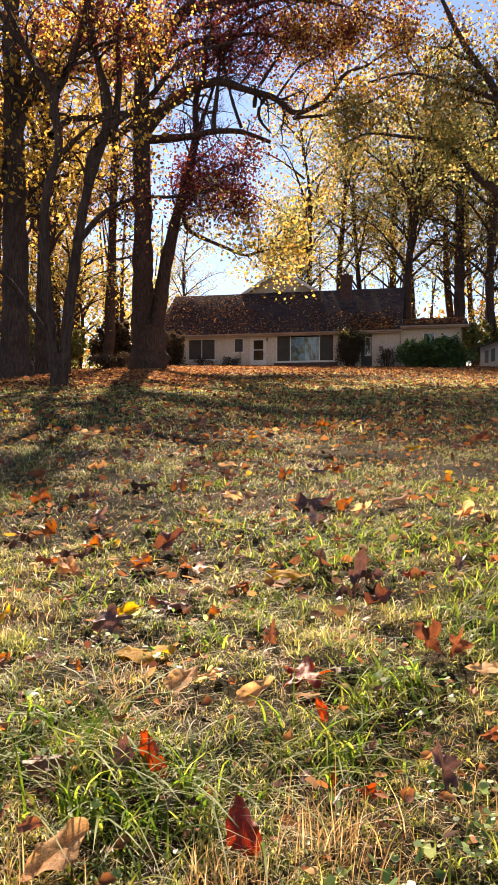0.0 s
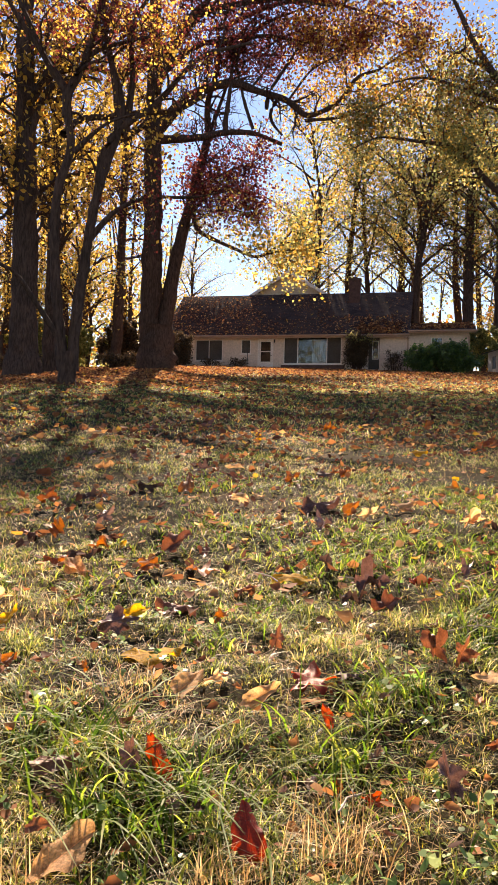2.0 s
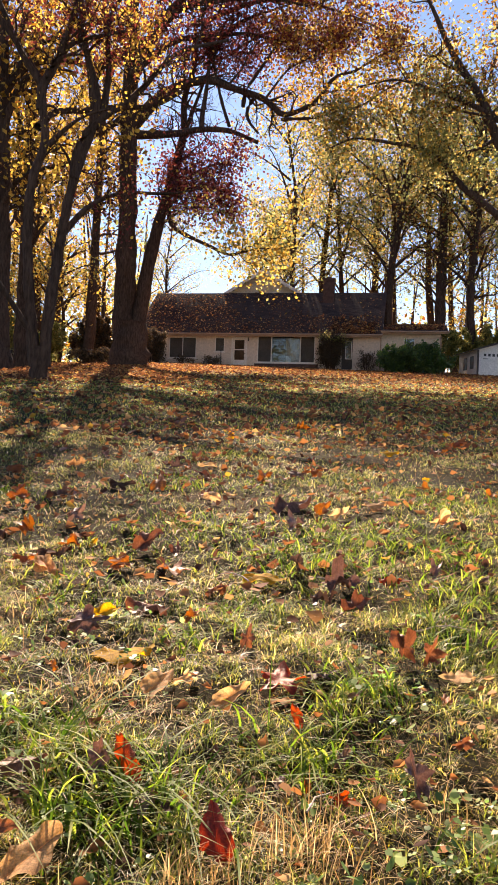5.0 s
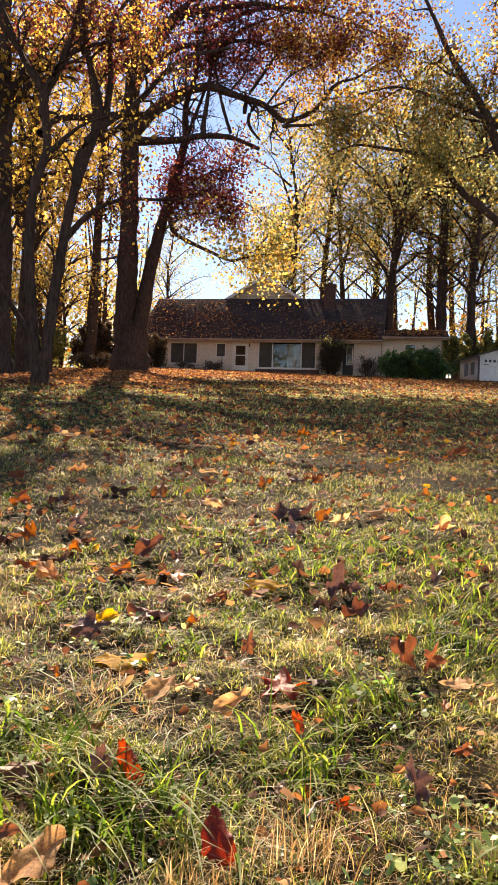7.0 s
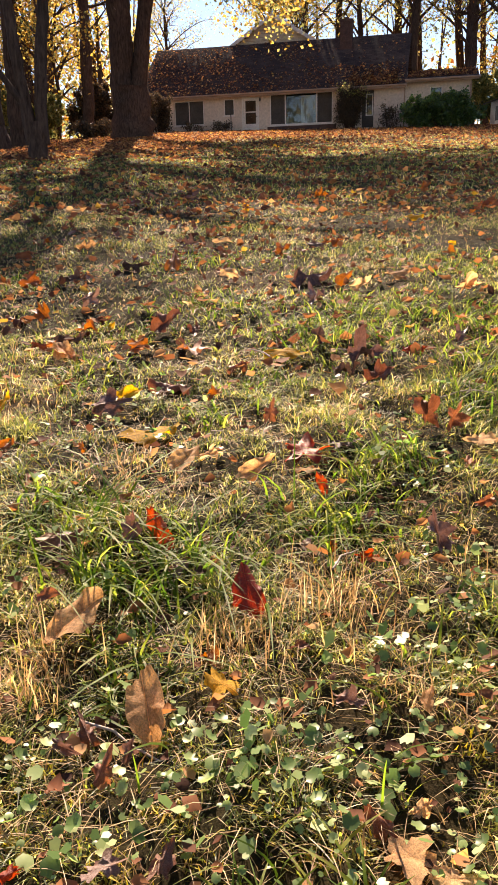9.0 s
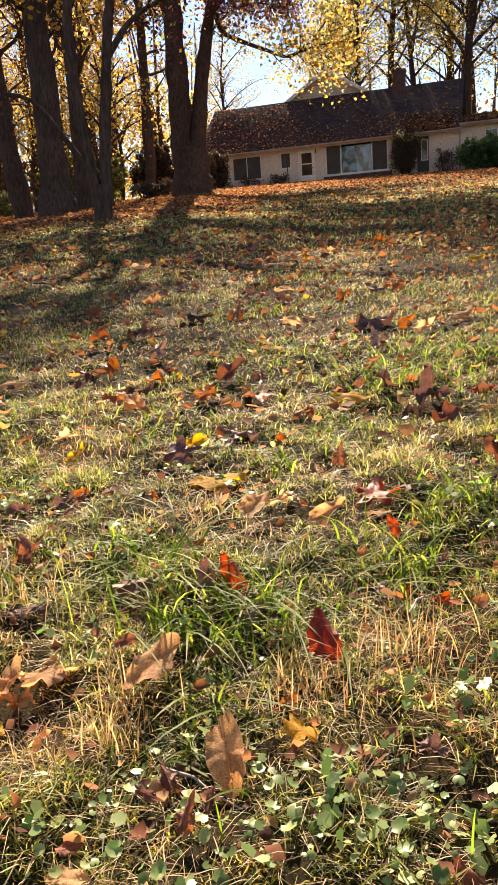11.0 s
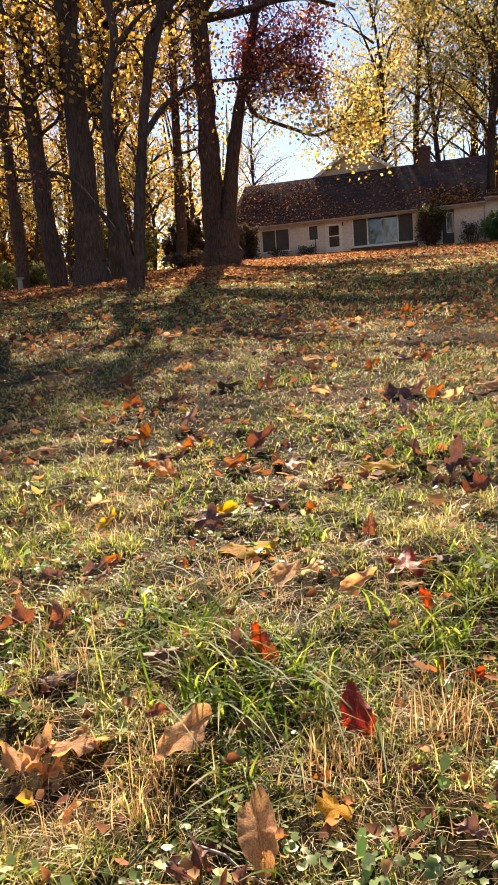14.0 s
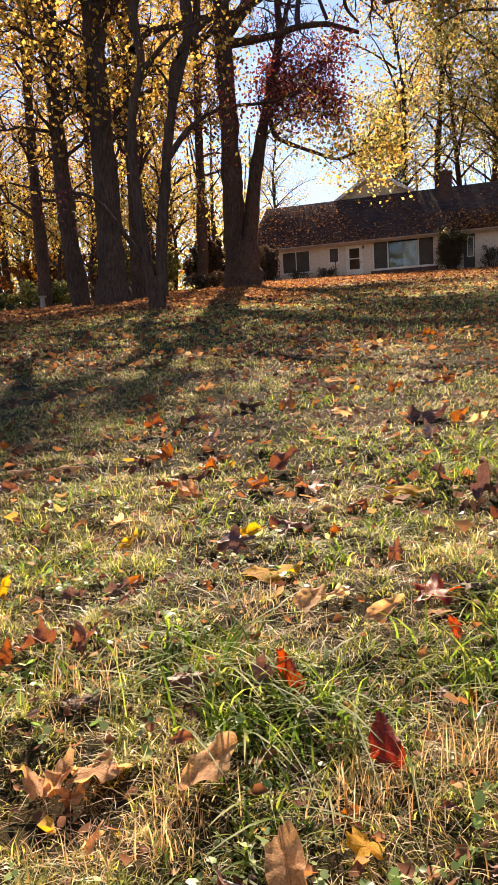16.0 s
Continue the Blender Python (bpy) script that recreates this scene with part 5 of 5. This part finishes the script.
fallen("lobed", "yellow", -0.054, 1.078, 0.014, 0.070, 4, -30)
fallen("lobed", "brown", -0.245, 0.986, 0.025, 0.062, 31, 110)
fallen("lobed", "purple", -0.269, 0.952, 0.023, 0.048, 48, -30)
fallen("maple", "brown", -0.208, 0.894, 0.027, 0.050, 47, 80)
fallen("lobed", "purple", -0.176, 0.936, 0.025, 0.042, 48, 70)
fallen("lobed", "orange", -0.264, 0.883, 0.013, 0.032, 4, 0)
fallen("lobed", "brown", 0.149, 0.824, 0.021, 0.070, 20, -50)
fallen("lobed", "tan", 0.206, 0.858, 0.017, 0.038, 23, 40)
fallen("maple", "tan", 0.174, 0.780, 0.014, 0.069, 4, -20)
fallen("lobed", "tan", 0.214, 0.748, 0.013, 0.060, 4, -15)
fallen("lobed", "purple", 0.138, 1.040, 0.018, 0.055, 21, 0)
fallen("oval", "tan", 0.250, 1.021, 0.017, 0.034, 24, 60)
fallen("lobed", "brown", -0.116, 0.778, 0.015, 0.049, 10, 60)
fallen("lobed", "purple", -0.180, 0.754, 0.013, 0.054, 4, 20)
fallen("oval", "tan", -0.340, 0.821, 0.013, 0.050, 4, -8)
fallen("oval", "orange", -0.357, 0.872, 0.013, 0.031, 6, 10)
fallen("lobed", "red", -0.287, 0.746, 0.019, 0.037, 42, 20)
fallen("oval", "yellow", -0.761, 2.363, 0.029, 0.069, 38, 70)
fallen("lobed", "tan", -0.839, 2.515, 0.027, 0.075, 44, 10)
fallen("oval", "tan", -0.665, 2.849, 0.025, 0.096, 24, -40)
fallen("oval", "orange", -0.655, 2.043, 0.020, 0.042, 29, 60)
fallen("lobed", "purple", -0.630, 1.859, 0.030, 0.058, 66, 40)
fallen("oval", "tan", -0.598, 1.186, 0.023, 0.064, 27, 130)
fallen("lobed", "tan", -0.561, 1.219, 0.023, 0.086, 17, 75)
fallen("lobed", "tan", -0.500, 1.228, 0.014, 0.110, 4, 18)
fallen("lobed", "tan", -0.535, 1.191, 0.018, 0.056, 23, 0)
fallen("lobed", "tan", -0.457, 1.066, 0.018, 0.049, 19, 70)
fallen("lobed", "purple", -0.799, 1.937, 0.024, 0.081, 34, 0)
fallen("lobed", "brown", -0.673, 1.672, 0.028, 0.098, 23, 70)
fallen("maple", "brown", -0.790, 1.667, 0.024, 0.097, 18, 20)
fallen("oval", "orange", -0.666, 2.045, 0.022, 0.035, 68, 30)
fallen("oval", "yellow", -1.007, 1.973, 0.032, 0.053, 67, 80)
fallen("oval", "orange", -0.839, 1.608, 0.032, 0.053, 62, 80)
fallen("lobed", "dark", -0.611, 1.443, 0.014, 0.095, 4, 10)
fallen("oval", "purple", -0.663, 1.346, 0.019, 0.026, 59, 30)
fallen("lobed", "purple", -0.688, 1.993, 0.024, 0.076, 28, 40)
fallen("oval", "tan", -1.523, 3.298, 0.020, 0.117, 16, 5)
fallen("oval", "tan", -1.320, 3.287, 0.022, 0.125, 18, 5)


# ---- lawn ----


def trodden(x, y):
    """How much of its height the grass keeps: it is pressed down under the fallen leaves and just before them."""
    keep = np.ones(len(x))
    for sx_, sy_, size in SPOTS:
        near = np.exp(-(((x - sx_) / (0.55 * size)) ** 2 + ((y - sy_ + 0.35 * size) / (0.8 * size)) ** 2))
        keep = np.minimum(keep, 1 - 0.8 * near)
    return keep


def blades(name, x, y, height, width, lean, material, seed, segments=3):
    """Curved tapering grass blades."""
    rng = np.random.default_rng(seed)
    n = len(x)
    th = rng.uniform(0, 2 * np.pi, n)
    out = np.stack([np.cos(th), np.sin(th), np.zeros(n)], 1)
    face = rng.uniform(-0.9, 0.9, n) + th
    side = np.stack([-np.sin(face), np.cos(face), np.zeros(n)], 1)
    base = np.stack([x, y, ground_z(x, y) + relief(x, y) - 0.006], 1)
    h, wd = np.asarray(height), np.asarray(width)
    k = np.asarray(lean)
    rows = []
    for s in range(segments):
        q = s / segments
        c = base + out * (h * k * q ** 1.7)[:, None] + np.array([0, 0, 1.0]) * (h * (q - 0.45 * np.minimum(k, 1.4) * q ** 2.4))[:, None]
        wq = (wd * (1 - 0.75 * q ** 1.5) / 2)[:, None]
        rows += [c - side * wq, c + side * wq]
    tip = base + out * (h * k)[:, None] + np.array([0, 0, 1.0]) * (h * (1 - 0.45 * np.minimum(k, 1.4)))[:, None]
    v = np.stack([*rows, tip], 1)
    m = 2 * segments + 1
    i = m * np.arange(n)[:, None]
    tri = []
    for s in range(segments - 1):
        a = 2 * s
        tri += [i + [a, a + 1, a + 3], i + [a, a + 3, a + 2]]
    a = 2 * (segments - 1)
    tri.append(i + [a, a + 1, a + 2])
    f = np.concatenate(tri, 1).reshape(-1, 3)
    return tagged(new(name, fast_mesh(name, v.reshape(-1, 3), f, material)), kind="stuff")


def patch(seed, n, y0, y1, left, right, power=1.0):
    """Places over the wedge of lawn that opens ahead: between left and right times the distance."""
    rng = np.random.default_rng(seed)
    y = y0 + (y1 - y0) * rng.random(n) ** power
    x = y * left - 0.25 + rng.random(n) * (y * (right - left) + 0.5)
    return x, y, rng


def clump(x, y, scale):
    return 0.5 + 0.5 * np.sin(x * scale + 2.1 * np.sin(y * scale * 0.7)) * np.sin(y * scale * 1.1 + 1.7 * np.sin(x * scale * 0.6 + 1))


L, R = -0.52, 0.42
x, y, g = patch(1, 190000, 0.55, 2.6, L, R)
c = 0.5 * clump(x, y, 9.0) + 0.5 * clump(x + 3, y + 1, 31.0)
ok = g.random(len(x)) < 0.03 + 1.25 * c ** 2.0
x, y, c = x[ok], y[ok], c[ok]
tagged(blades("grass", x, y, (0.012 + 0.1 * c * g.random(len(x)) ** 1.9) * trodden(x, y) * np.clip((y - 0.3) / 1.1, 0.4, 1.0), g.uniform(0.0011, 0.0036, len(x)), g.uniform(0.3, 2.0, len(x)), GRASS, 2, 2), "short green and yellowing lawn grass", "grass")
x, y, g = patch(3, 270000, 2.6, 8.0, L, R)
c = 0.4 * clump(x, y, 4.5) + 0.35 * clump(x + 3, y + 1, 17.0) + 0.25 * clump(x + 1, y + 5, 37.0)
ok = g.random(len(x)) < 0.03 + 1.3 * c ** 2.0
x, y, c = x[ok], y[ok], c[ok]
tagged(blades("grass", x, y, (0.012 + 0.1 * c * g.random(len(x)) ** 2.0) * trodden(x, y), g.uniform(0.0015, 0.0042, len(x)), g.uniform(0.4, 2.2, len(x)), GRASS, 4, 2), "short green lawn grass", "grass")
x, y, g = patch(5, 130000, 8.0, 26.0, -0.55, R, 0.8)
tagged(blades("grass", x, y, g.uniform(0.02, 0.07, len(x)), g.uniform(0.006, 0.014, len(x)), g.uniform(0.2, 1.2, len(x)), GRASS, 6, 1), "short lawn grass in shade", "grass")
x, y, g = patch(7, 60000, 26.0, 57.0, -0.55, R, 0.8)
tagged(blades("grass", x, y, g.uniform(0.03, 0.08, len(x)), g.uniform(0.015, 0.03, len(x)), g.uniform(0.2, 1.2, len(x)), GRASS, 8, 1), "thin lawn grass before the house", "grass")

# moss and seedlings close to the soil
x, y, g = patch(20, 120000, 0.5, 3.2, L, R, 1.4)
c = 0.5 * clump(x + 2, y + 4, 5.0) + 0.5 * clump(x + 7, y, 19.0)
ok = g.random(len(x)) < 0.1 + 1.1 * c ** 1.5
x, y = x[ok], y[ok]
tagged(blades("moss", x, y, g.uniform(0.006, 0.022, len(x)), g.uniform(0.002, 0.0045, len(x)), g.uniform(0.3, 1.8, len(x)), MOSS, 21, 1), "low yellow-green moss and seedlings in the lawn", "moss")

# the lawn goes on round about, beyond the wedge
g = np.random.default_rng(55)
x, y = g.uniform(-12, 12, 170000), g.uniform(-6, 16, 170000)
ok = (y < 0.56) | (x < y * L - 0.25) | (x > y * R + 0.25)
x, y = x[ok], y[ok]
tagged(blades("grass", x, y, g.uniform(0.03, 0.09, len(x)), g.uniform(0.012, 0.028, len(x)), g.uniform(0.4, 1.8, len(x)), GRASS, 56, 1), "short lawn grass round about", "grass")
x, y = g.uniform(-14, 14, 2500), g.uniform(-7, 20, 2500)
ok = (y < 0.56) | (x < y * L - 0.25) | (x > y * R + 0.25)
x, y = x[ok], y[ok]
AROUND = np.stack([x, y, ground_z(x, y) + relief(x, y) + 0.02], 1)

# tufts of long blades
GREEN, DRY = [], []
_rng = np.random.default_rng(9)


def tuft(x, y, reach, n, longest, into):
    """n blades round a place, up to the given length."""
    into.append(np.stack([x + _rng.normal(0, reach * 0.45, n), y + _rng.normal(0, reach * 0.45, n), longest * _rng.uniform(0.4, 1.0, n)]))


tuft(-0.16, 1.45, 0.16, 130, 0.25, GREEN)
tuft(-0.38, 1.6, 0.14, 105, 0.24, GREEN)
tuft(0.2, 1.62, 0.14, 135, 0.16, GREEN)
tuft(0.32, 1.9, 0.16, 120, 0.16, GREEN)
tuft(0.7, 2.3, 0.2, 120, 0.16, GREEN)
tuft(0.3, 3.1, 0.4, 420, 0.13, GREEN)
tuft(0.6, 3.6, 0.45, 520, 0.13, GREEN)
tuft(1.0, 3.4, 0.4, 360, 0.14, GREEN)
tuft(-0.15, 3.7, 0.35, 240, 0.12, GREEN)
tuft(0.85, 2.7, 0.3, 200, 0.14, GREEN)
tuft(-0.6, 2.7, 0.25, 160, 0.11, GREEN)
tuft(-1.1, 2.9, 0.3, 160, 0.12, GREEN)
tuft(-0.3, 5.0, 0.5, 300, 0.12, GREEN)
tuft(-1.4, 4.4, 0.5, 240, 0.12, GREEN)
tuft(1.4, 4.6, 0.6, 360, 0.13, GREEN)
tuft(-0.1, 2.3, 0.14, 80, 0.12, GREEN)
tuft(-0.5, 3.3, 0.3, 140, 0.1, GREEN)
tuft(-0.9, 2.2, 0.2, 120, 0.12, GREEN)
tuft(-0.75, 1.6, 0.15, 105, 0.12, GREEN)
tuft(0.05, 2.6, 0.2, 120, 0.1, GREEN)
tuft(-0.2, 1.15, 0.12, 75, 0.12, GREEN)
tuft(0.45, 1.2, 0.15, 75, 0.14, GREEN)
tuft(0.15, 1.32, 0.108, 136, 0.15, DRY)
tuft(-0.03, 1.24, 0.095, 110, 0.13, DRY)
tuft(-0.26, 1.85, 0.162, 117, 0.1, DRY)
tuft(-0.33, 1.16, 0.081, 91, 0.14, DRY)
tuft(-0.63, 1.5, 0.121, 84, 0.14, DRY)
tuft(-0.4, 1.35, 0.05, 6, 0.26, GREEN)
tuft(0.03, 1.75, 0.04, 5, 0.24, GREEN)
tuft(0.3, 1.75, 0.1, 18, 0.2, GREEN)
tuft(0.2, 0.95, 0.06, 6, 0.16, GREEN)
tuft(-0.15, 0.98, 0.05, 5, 0.16, GREEN)
tuft(0.25, 1.1, 0.135, 58, 0.1, DRY)
tuft(-0.75, 2.4, 0.27, 84, 0.1, DRY)
tuft(-0.9, 3.0, 0.338, 91, 0.1, DRY)
tuft(0.4, 1.45, 0.135, 39, 0.1, DRY)
tuft(-0.45, 1.05, 0.108, 45, 0.1, DRY)
tuft(-0.28, 1.4, 0.1, 60, 0.24, GREEN)
tuft(0.0, 0.72, 0.06, 40, 0.1, GREEN)
tuft(0.12, 0.7, 0.05, 40, 0.1, GREEN)
tuft(-0.05, 1.2, 0.081, 39, 0.12, DRY)
tuft(-0.36, 1.1, 0.068, 39, 0.1, DRY)
gx, gy, gh = np.concatenate(GREEN, 1)
sx, sy, shh = np.concatenate(DRY, 1)
gh = gh * (0.4 + 0.6 * trodden(gx, gy))
shh = shh * (0.3 + 0.7 * trodden(sx, sy))
GREEN_TUFT = leafy("long_green_blade", [(0.0, (0.05, 0.1, 0.015)), (0.6, (0.12, 0.18, 0.025)), (1.0, (0.28, 0.29, 0.06))], 0.58, 0.5, gloss=0.14, glow=(1.1, 2.2))
tagged(blades("grass_tufts", gx, gy, gh, _rng.uniform(0.003, 0.0078, len(gx)), _rng.uniform(0.6, 1.7, len(gx)), GREEN_TUFT, 10, 5), "tufts of long bright green grass blades", "grass")
tagged(blades("dry_grass_tufts", sx, sy, shh, _rng.uniform(0.0013, 0.003, len(sx)), _rng.uniform(0.05, 1.0, len(sx)), STRAW, 11, 4), "tufts of dry straw-coloured grass", "dry grass")
x, y, g = patch(12, 16000, 0.55, 3.2, L, R)
tagged(blades("dry_grass", x, y, g.uniform(0.015, 0.06, len(x)), g.uniform(0.001, 0.0024, len(x)), g.uniform(0.6, 2.2, len(x)), STRAW, 13, 3), "dead straw lying in the lawn", "dry grass")
x, y, g = patch(14, 13000, 3.2, 12.0, L, R)
tagged(blades("dry_grass", x, y, g.uniform(0.02, 0.07, len(x)), g.uniform(0.003, 0.006, len(x)), g.uniform(0.6, 2.2, len(x)), STRAW, 15, 2), "dead straw in the lawn", "dry grass")

# a dry worn patch where little but straw is left
g = np.random.default_rng(24)
x, y = g.normal(-1.75, 0.32, 5200), g.normal(4.3, 0.6, 5200)
tagged(blades("dry_grass", x, y, g.uniform(0.012, 0.045, len(x)), g.uniform(0.002, 0.0048, len(x)), g.uniform(1.0, 2.4, len(x)), STRAW, 25, 2), "pale straw on a dry worn patch of lawn", "dry grass")

# ground ivy: rounded scalloped leaves in drifts
x, y, g = patch(18, 5000, 0.5, 2.6, L, R)
drift = clump(x + 0.8, y + 0.2, 6.5) + 0.9 * np.exp(-((x - 0.2) / 0.2) ** 2 - ((y - 0.95) / 0.22) ** 2) + 0.6 * np.exp(-((x + 0.2) / 0.25) ** 2 - ((y - 0.95) / 0.3) ** 2) + 0.5 * np.exp(-((x - 0.38) / 0.12) ** 2 - ((y - 1.4) / 0.12) ** 2)
ok = (drift + g.normal(0, 0.18, len(x)) > 0.98) & (trodden(x, y) > 0.55)
x, y = x[ok], y[ok]
n = len(x)
mid = np.stack([x, y, ground_z(x, y) + relief(x, y) + g.uniform(0.008, 0.042, n)], 1)
up = np.stack([g.normal(0, 0.4, n), g.normal(-0.1, 0.4, n), np.ones(n)], 1)
up /= np.linalg.norm(up, axis=1)[:, None]
ax = np.cross(up, g.standard_normal((n, 3)))
ax /= np.linalg.norm(ax, axis=1)[:, None]
ay = np.cross(up, ax)
size = (0.0035 + 0.0098 * g.random(n) ** 1.5)[:, None]
cupped = g.uniform(-0.4, 0.5, n)[:, None]
ring = []
for k in range(12):
    a = 2 * math.pi * k / 12
    rad = (1.0 if k % 2 else 0.88) * (1 - 0.55 * (k == 0)) * (1 + 0.1 * math.cos(a + math.pi))
    ring.append(mid + size * (rad * (math.cos(a) * ax + math.sin(a) * ay) + cupped * up * (1.0 if k % 2 else 0.6)))
v = np.stack([*ring, mid], 1)
i = 13 * np.arange(n)[:, None]
f = np.concatenate([i + [12, k, (k + 1) % 12] for k in range(12)], 1).reshape(-1, 3)
tagged(new("ground_ivy", fast_mesh("ground_ivy", v.reshape(-1, 3), f, IVY)), "drifts of rounded pale green ground ivy leaves", "ground ivy", kind="stuff")

# clover: small three-lobed leaves on short stalks
x, y, g = patch(16, 1500, 0.55, 2.8, L, R)
ok = clump(x + 0.3, y, 5.2) + g.normal(0, 0.15, len(x)) > 0.6
x, y = x[ok], y[ok]
n = len(x)
base = np.stack([x, y, ground_z(x, y) + relief(x, y) + g.uniform(0.012, 0.045, n)], 1)
th = g.uniform(0, 2 * np.pi, n)
size = np.where(g.random(n) < 0.35, g.uniform(0.011, 0.018, n), g.uniform(0.005, 0.011, n))
vs, fs, at = [], [], 0
for lobe in range(3):
    a = th + lobe * 2.1
    d = np.stack([np.cos(a), np.sin(a), g.normal(0.1, 0.5, n)], 1)
    w_ = np.stack([-np.sin(a), np.cos(a), g.normal(0, 0.5, n)], 1)
    s = size[:, None]
    v = np.stack([base, base + s * (0.6 * d + 0.55 * w_), base + s * (1.15 * d + 0.3 * w_), base + s * (1.05 * d), base + s * (1.15 * d - 0.3 * w_), base + s * (0.6 * d - 0.55 * w_)], 1)
    i = at + 6 * np.arange(n)[:, None]
    vs.append(v.reshape(-1, 3))
    fs.append(np.concatenate([i + [0, 1, 2], i + [0, 2, 3], i + [0, 3, 4], i + [0, 4, 5]], 1).reshape(-1, 3))
    at += 6 * n
tagged(new("clover", fast_mesh("clover", np.concatenate(vs), np.concatenate(fs), CLOVER)), "low green clover and ground ivy leaves", "clover", kind="stuff")

# ---- leaves in great number ----
# more leaves of the same kinds over the lawn
PROTO = [leaf_mesh(kind, fo, ro, cr, 100 + k, FALLEN[col]) for k, (kind, col, fo, ro, cr) in enumerate([
    ("oval", "brown", 0.7, -0.8, 0.9), ("maple", "brown", -0.4, 1.0, 1.0), ("lobed", "purple", 0.6, -0.9, 0.9), ("oval", "tan", -0.4, 0.6, 0.9), ("lobed", "orange", 0.4, -1.0, 1.2),
    ("maple", "purple", -0.4, -0.9, 0.9), ("oval", "yellow", 0.3, -0.4, 0.8), ("maple", "orange", 0.6, -0.9, 1.2), ("oval", "dark", 0.9, 1.2, 1.2), ("lobed", "red", 0.5, -0.9, 1.2)])]
PCOL = ["brown", "brown", "purple", "tan", "orange", "purple", "yellow", "orange", "dark", "red"]
_rng = np.random.default_rng(31)
for n in range(230):
    yy = 2.8 + 9.0 * _rng.random() ** 1.1 if n > 40 else _rng.uniform(0.7, 2.6)
    xx = yy * _rng.uniform(-0.52, 0.42)
    if any(math.hypot(xx - a, yy - b) < 0.5 * c + 0.06 for a, b, c in SPOTS):
        continue
    k = int(_rng.choice(10, p=[0.17, 0.18, 0.13, 0.11, 0.13, 0.11, 0.03, 0.08, 0.04, 0.02]))
    ob = new("fallen_leaf", PROTO[k])
    sc = _rng.uniform(0.05, 0.12) if n > 40 else _rng.uniform(0.025, 0.055)
    ob.matrix_world = pose(xx, yy, gz(xx, yy) + 0.012 + 0.12 * sc, abs(_rng.normal(0, 30)), _rng.normal(0, 16), _rng.normal(0, 25)) @ pose(0, 0, 0, 0, 0, _rng.uniform(0, 360)) @ Matrix.Scale(sc, 4)
    tagged(ob, "%s curled dry leaf in the lawn" % WORDS[PCOL[k]], "leaf", "fallen leaves on the lawn")

tagged(new("lawn_leaves", flat_leaves("lawn_leaves", AROUND, (0, 0, 1), 0.09, LITTER, 57)), "dry leaves scattered round about the lawn", "fallen leaves", kind="stuff")
x, y, g = patch(44, 3000, 2.4, 9.0, L, R, 0.8)
pts = np.stack([x, y, ground_z(x, y) + relief(x, y) + 0.02], 1)
tagged(new("lawn_leaves", flat_leaves("lawn_leaves", pts, (0, 0, 1), 0.042, LITTER, 45)), "small dry leaf fragments in the lawn", "fallen leaves", kind="stuff")
x, y, g = patch(46, 900, 0.55, 2.4, L, R, 0.8)
pts = np.stack([x, y, ground_z(x, y) + relief(x, y) + 0.012], 1)
tagged(new("lawn_leaves", flat_leaves("lawn_leaves", pts, (0, 0, 1), 0.022, LITTER, 47)), "small dry leaf fragments in the lawn", "fallen leaves", kind="stuff")
x, y, g = patch(40, 11000, 7.0, 30.0, -0.55, R, 0.85)
pts = np.stack([x, y, ground_z(x, y) + relief(x, y) + 0.03], 1)
tagged(new("lawn_leaves", flat_leaves("lawn_leaves", pts, (0, 0, 1), 0.07, LITTER, 41)), "scattered dry brown leaves on the lawn", "fallen leaves", kind="stuff")
x, y, g = patch(42, 60000, 18.0, 57.5, -0.56, R, 0.85)
ok = g.random(len(x)) < np.where(x < -1, np.clip((y - 15) / 9, 0.12, 1), np.clip((y - 24) / 20, 0.08, 0.8))
x, y = x[ok], y[ok]
pts = np.stack([x, y, ground_z(x, y) + relief(x, y) + 0.03], 1)
tagged(new("lawn_leaves", flat_leaves("lawn_leaves", pts, (0, 0, 1), 0.095, LITTER, 43)), "thick carpet of orange-brown leaves under the trees", "fallen leaves", kind="stuff")

# single long blades that stand over the rest
gx, gy = np.array([0.155, 0.19, -0.16, 0.02, 0.1, -0.5]), np.array([0.86, 0.88, 0.9, 0.78, 1.72, 1.4])
tagged(blades("long_grass", gx, gy, np.array([0.15, 0.1, 0.11, 0.09, 0.2, 0.2]), np.full(6, 0.004), np.array([0.3, 0.5, 0.25, 0.5, 0.2, 0.2]), GREEN_TUFT, 84, 5), "single long green grass blades standing over the lawn", "grass")

# dead twigs lying in the grass
_rng = np.random.default_rng(83)
for n in range(16):
    yy = _rng.uniform(0.9, 3.2)
    xx = yy * _rng.uniform(-0.48, 0.38)
    w = Wood(300 + n)
    ln, a = _rng.uniform(0.08, 0.24), _rng.uniform(0, 2 * math.pi)
    line = [(ln * q * math.cos(a) + _rng.normal(0, 0.006), ln * q * math.sin(a) + _rng.normal(0, 0.006), 0.012 + 0.02 * math.sin(3 * q + n)) for q in np.linspace(-0.5, 0.5, 6)]
    w.tube(line, np.linspace(0.0026, 0.0012, 6), 6)
    w.tube([line[3], tuple(np.add(line[3], (0.03 * math.cos(a + 0.8), 0.03 * math.sin(a + 0.8), 0.012)))], [0.0014, 0.0008], 5)
    twig = tagged(new("fallen_twig", w.mesh("fallen_twig", BARKCHIP)), "thin pale dead twig lying in the grass", "twig", "dead twigs")
    twig.matrix_world = pose(xx, yy, gz(xx, yy) + 0.012)
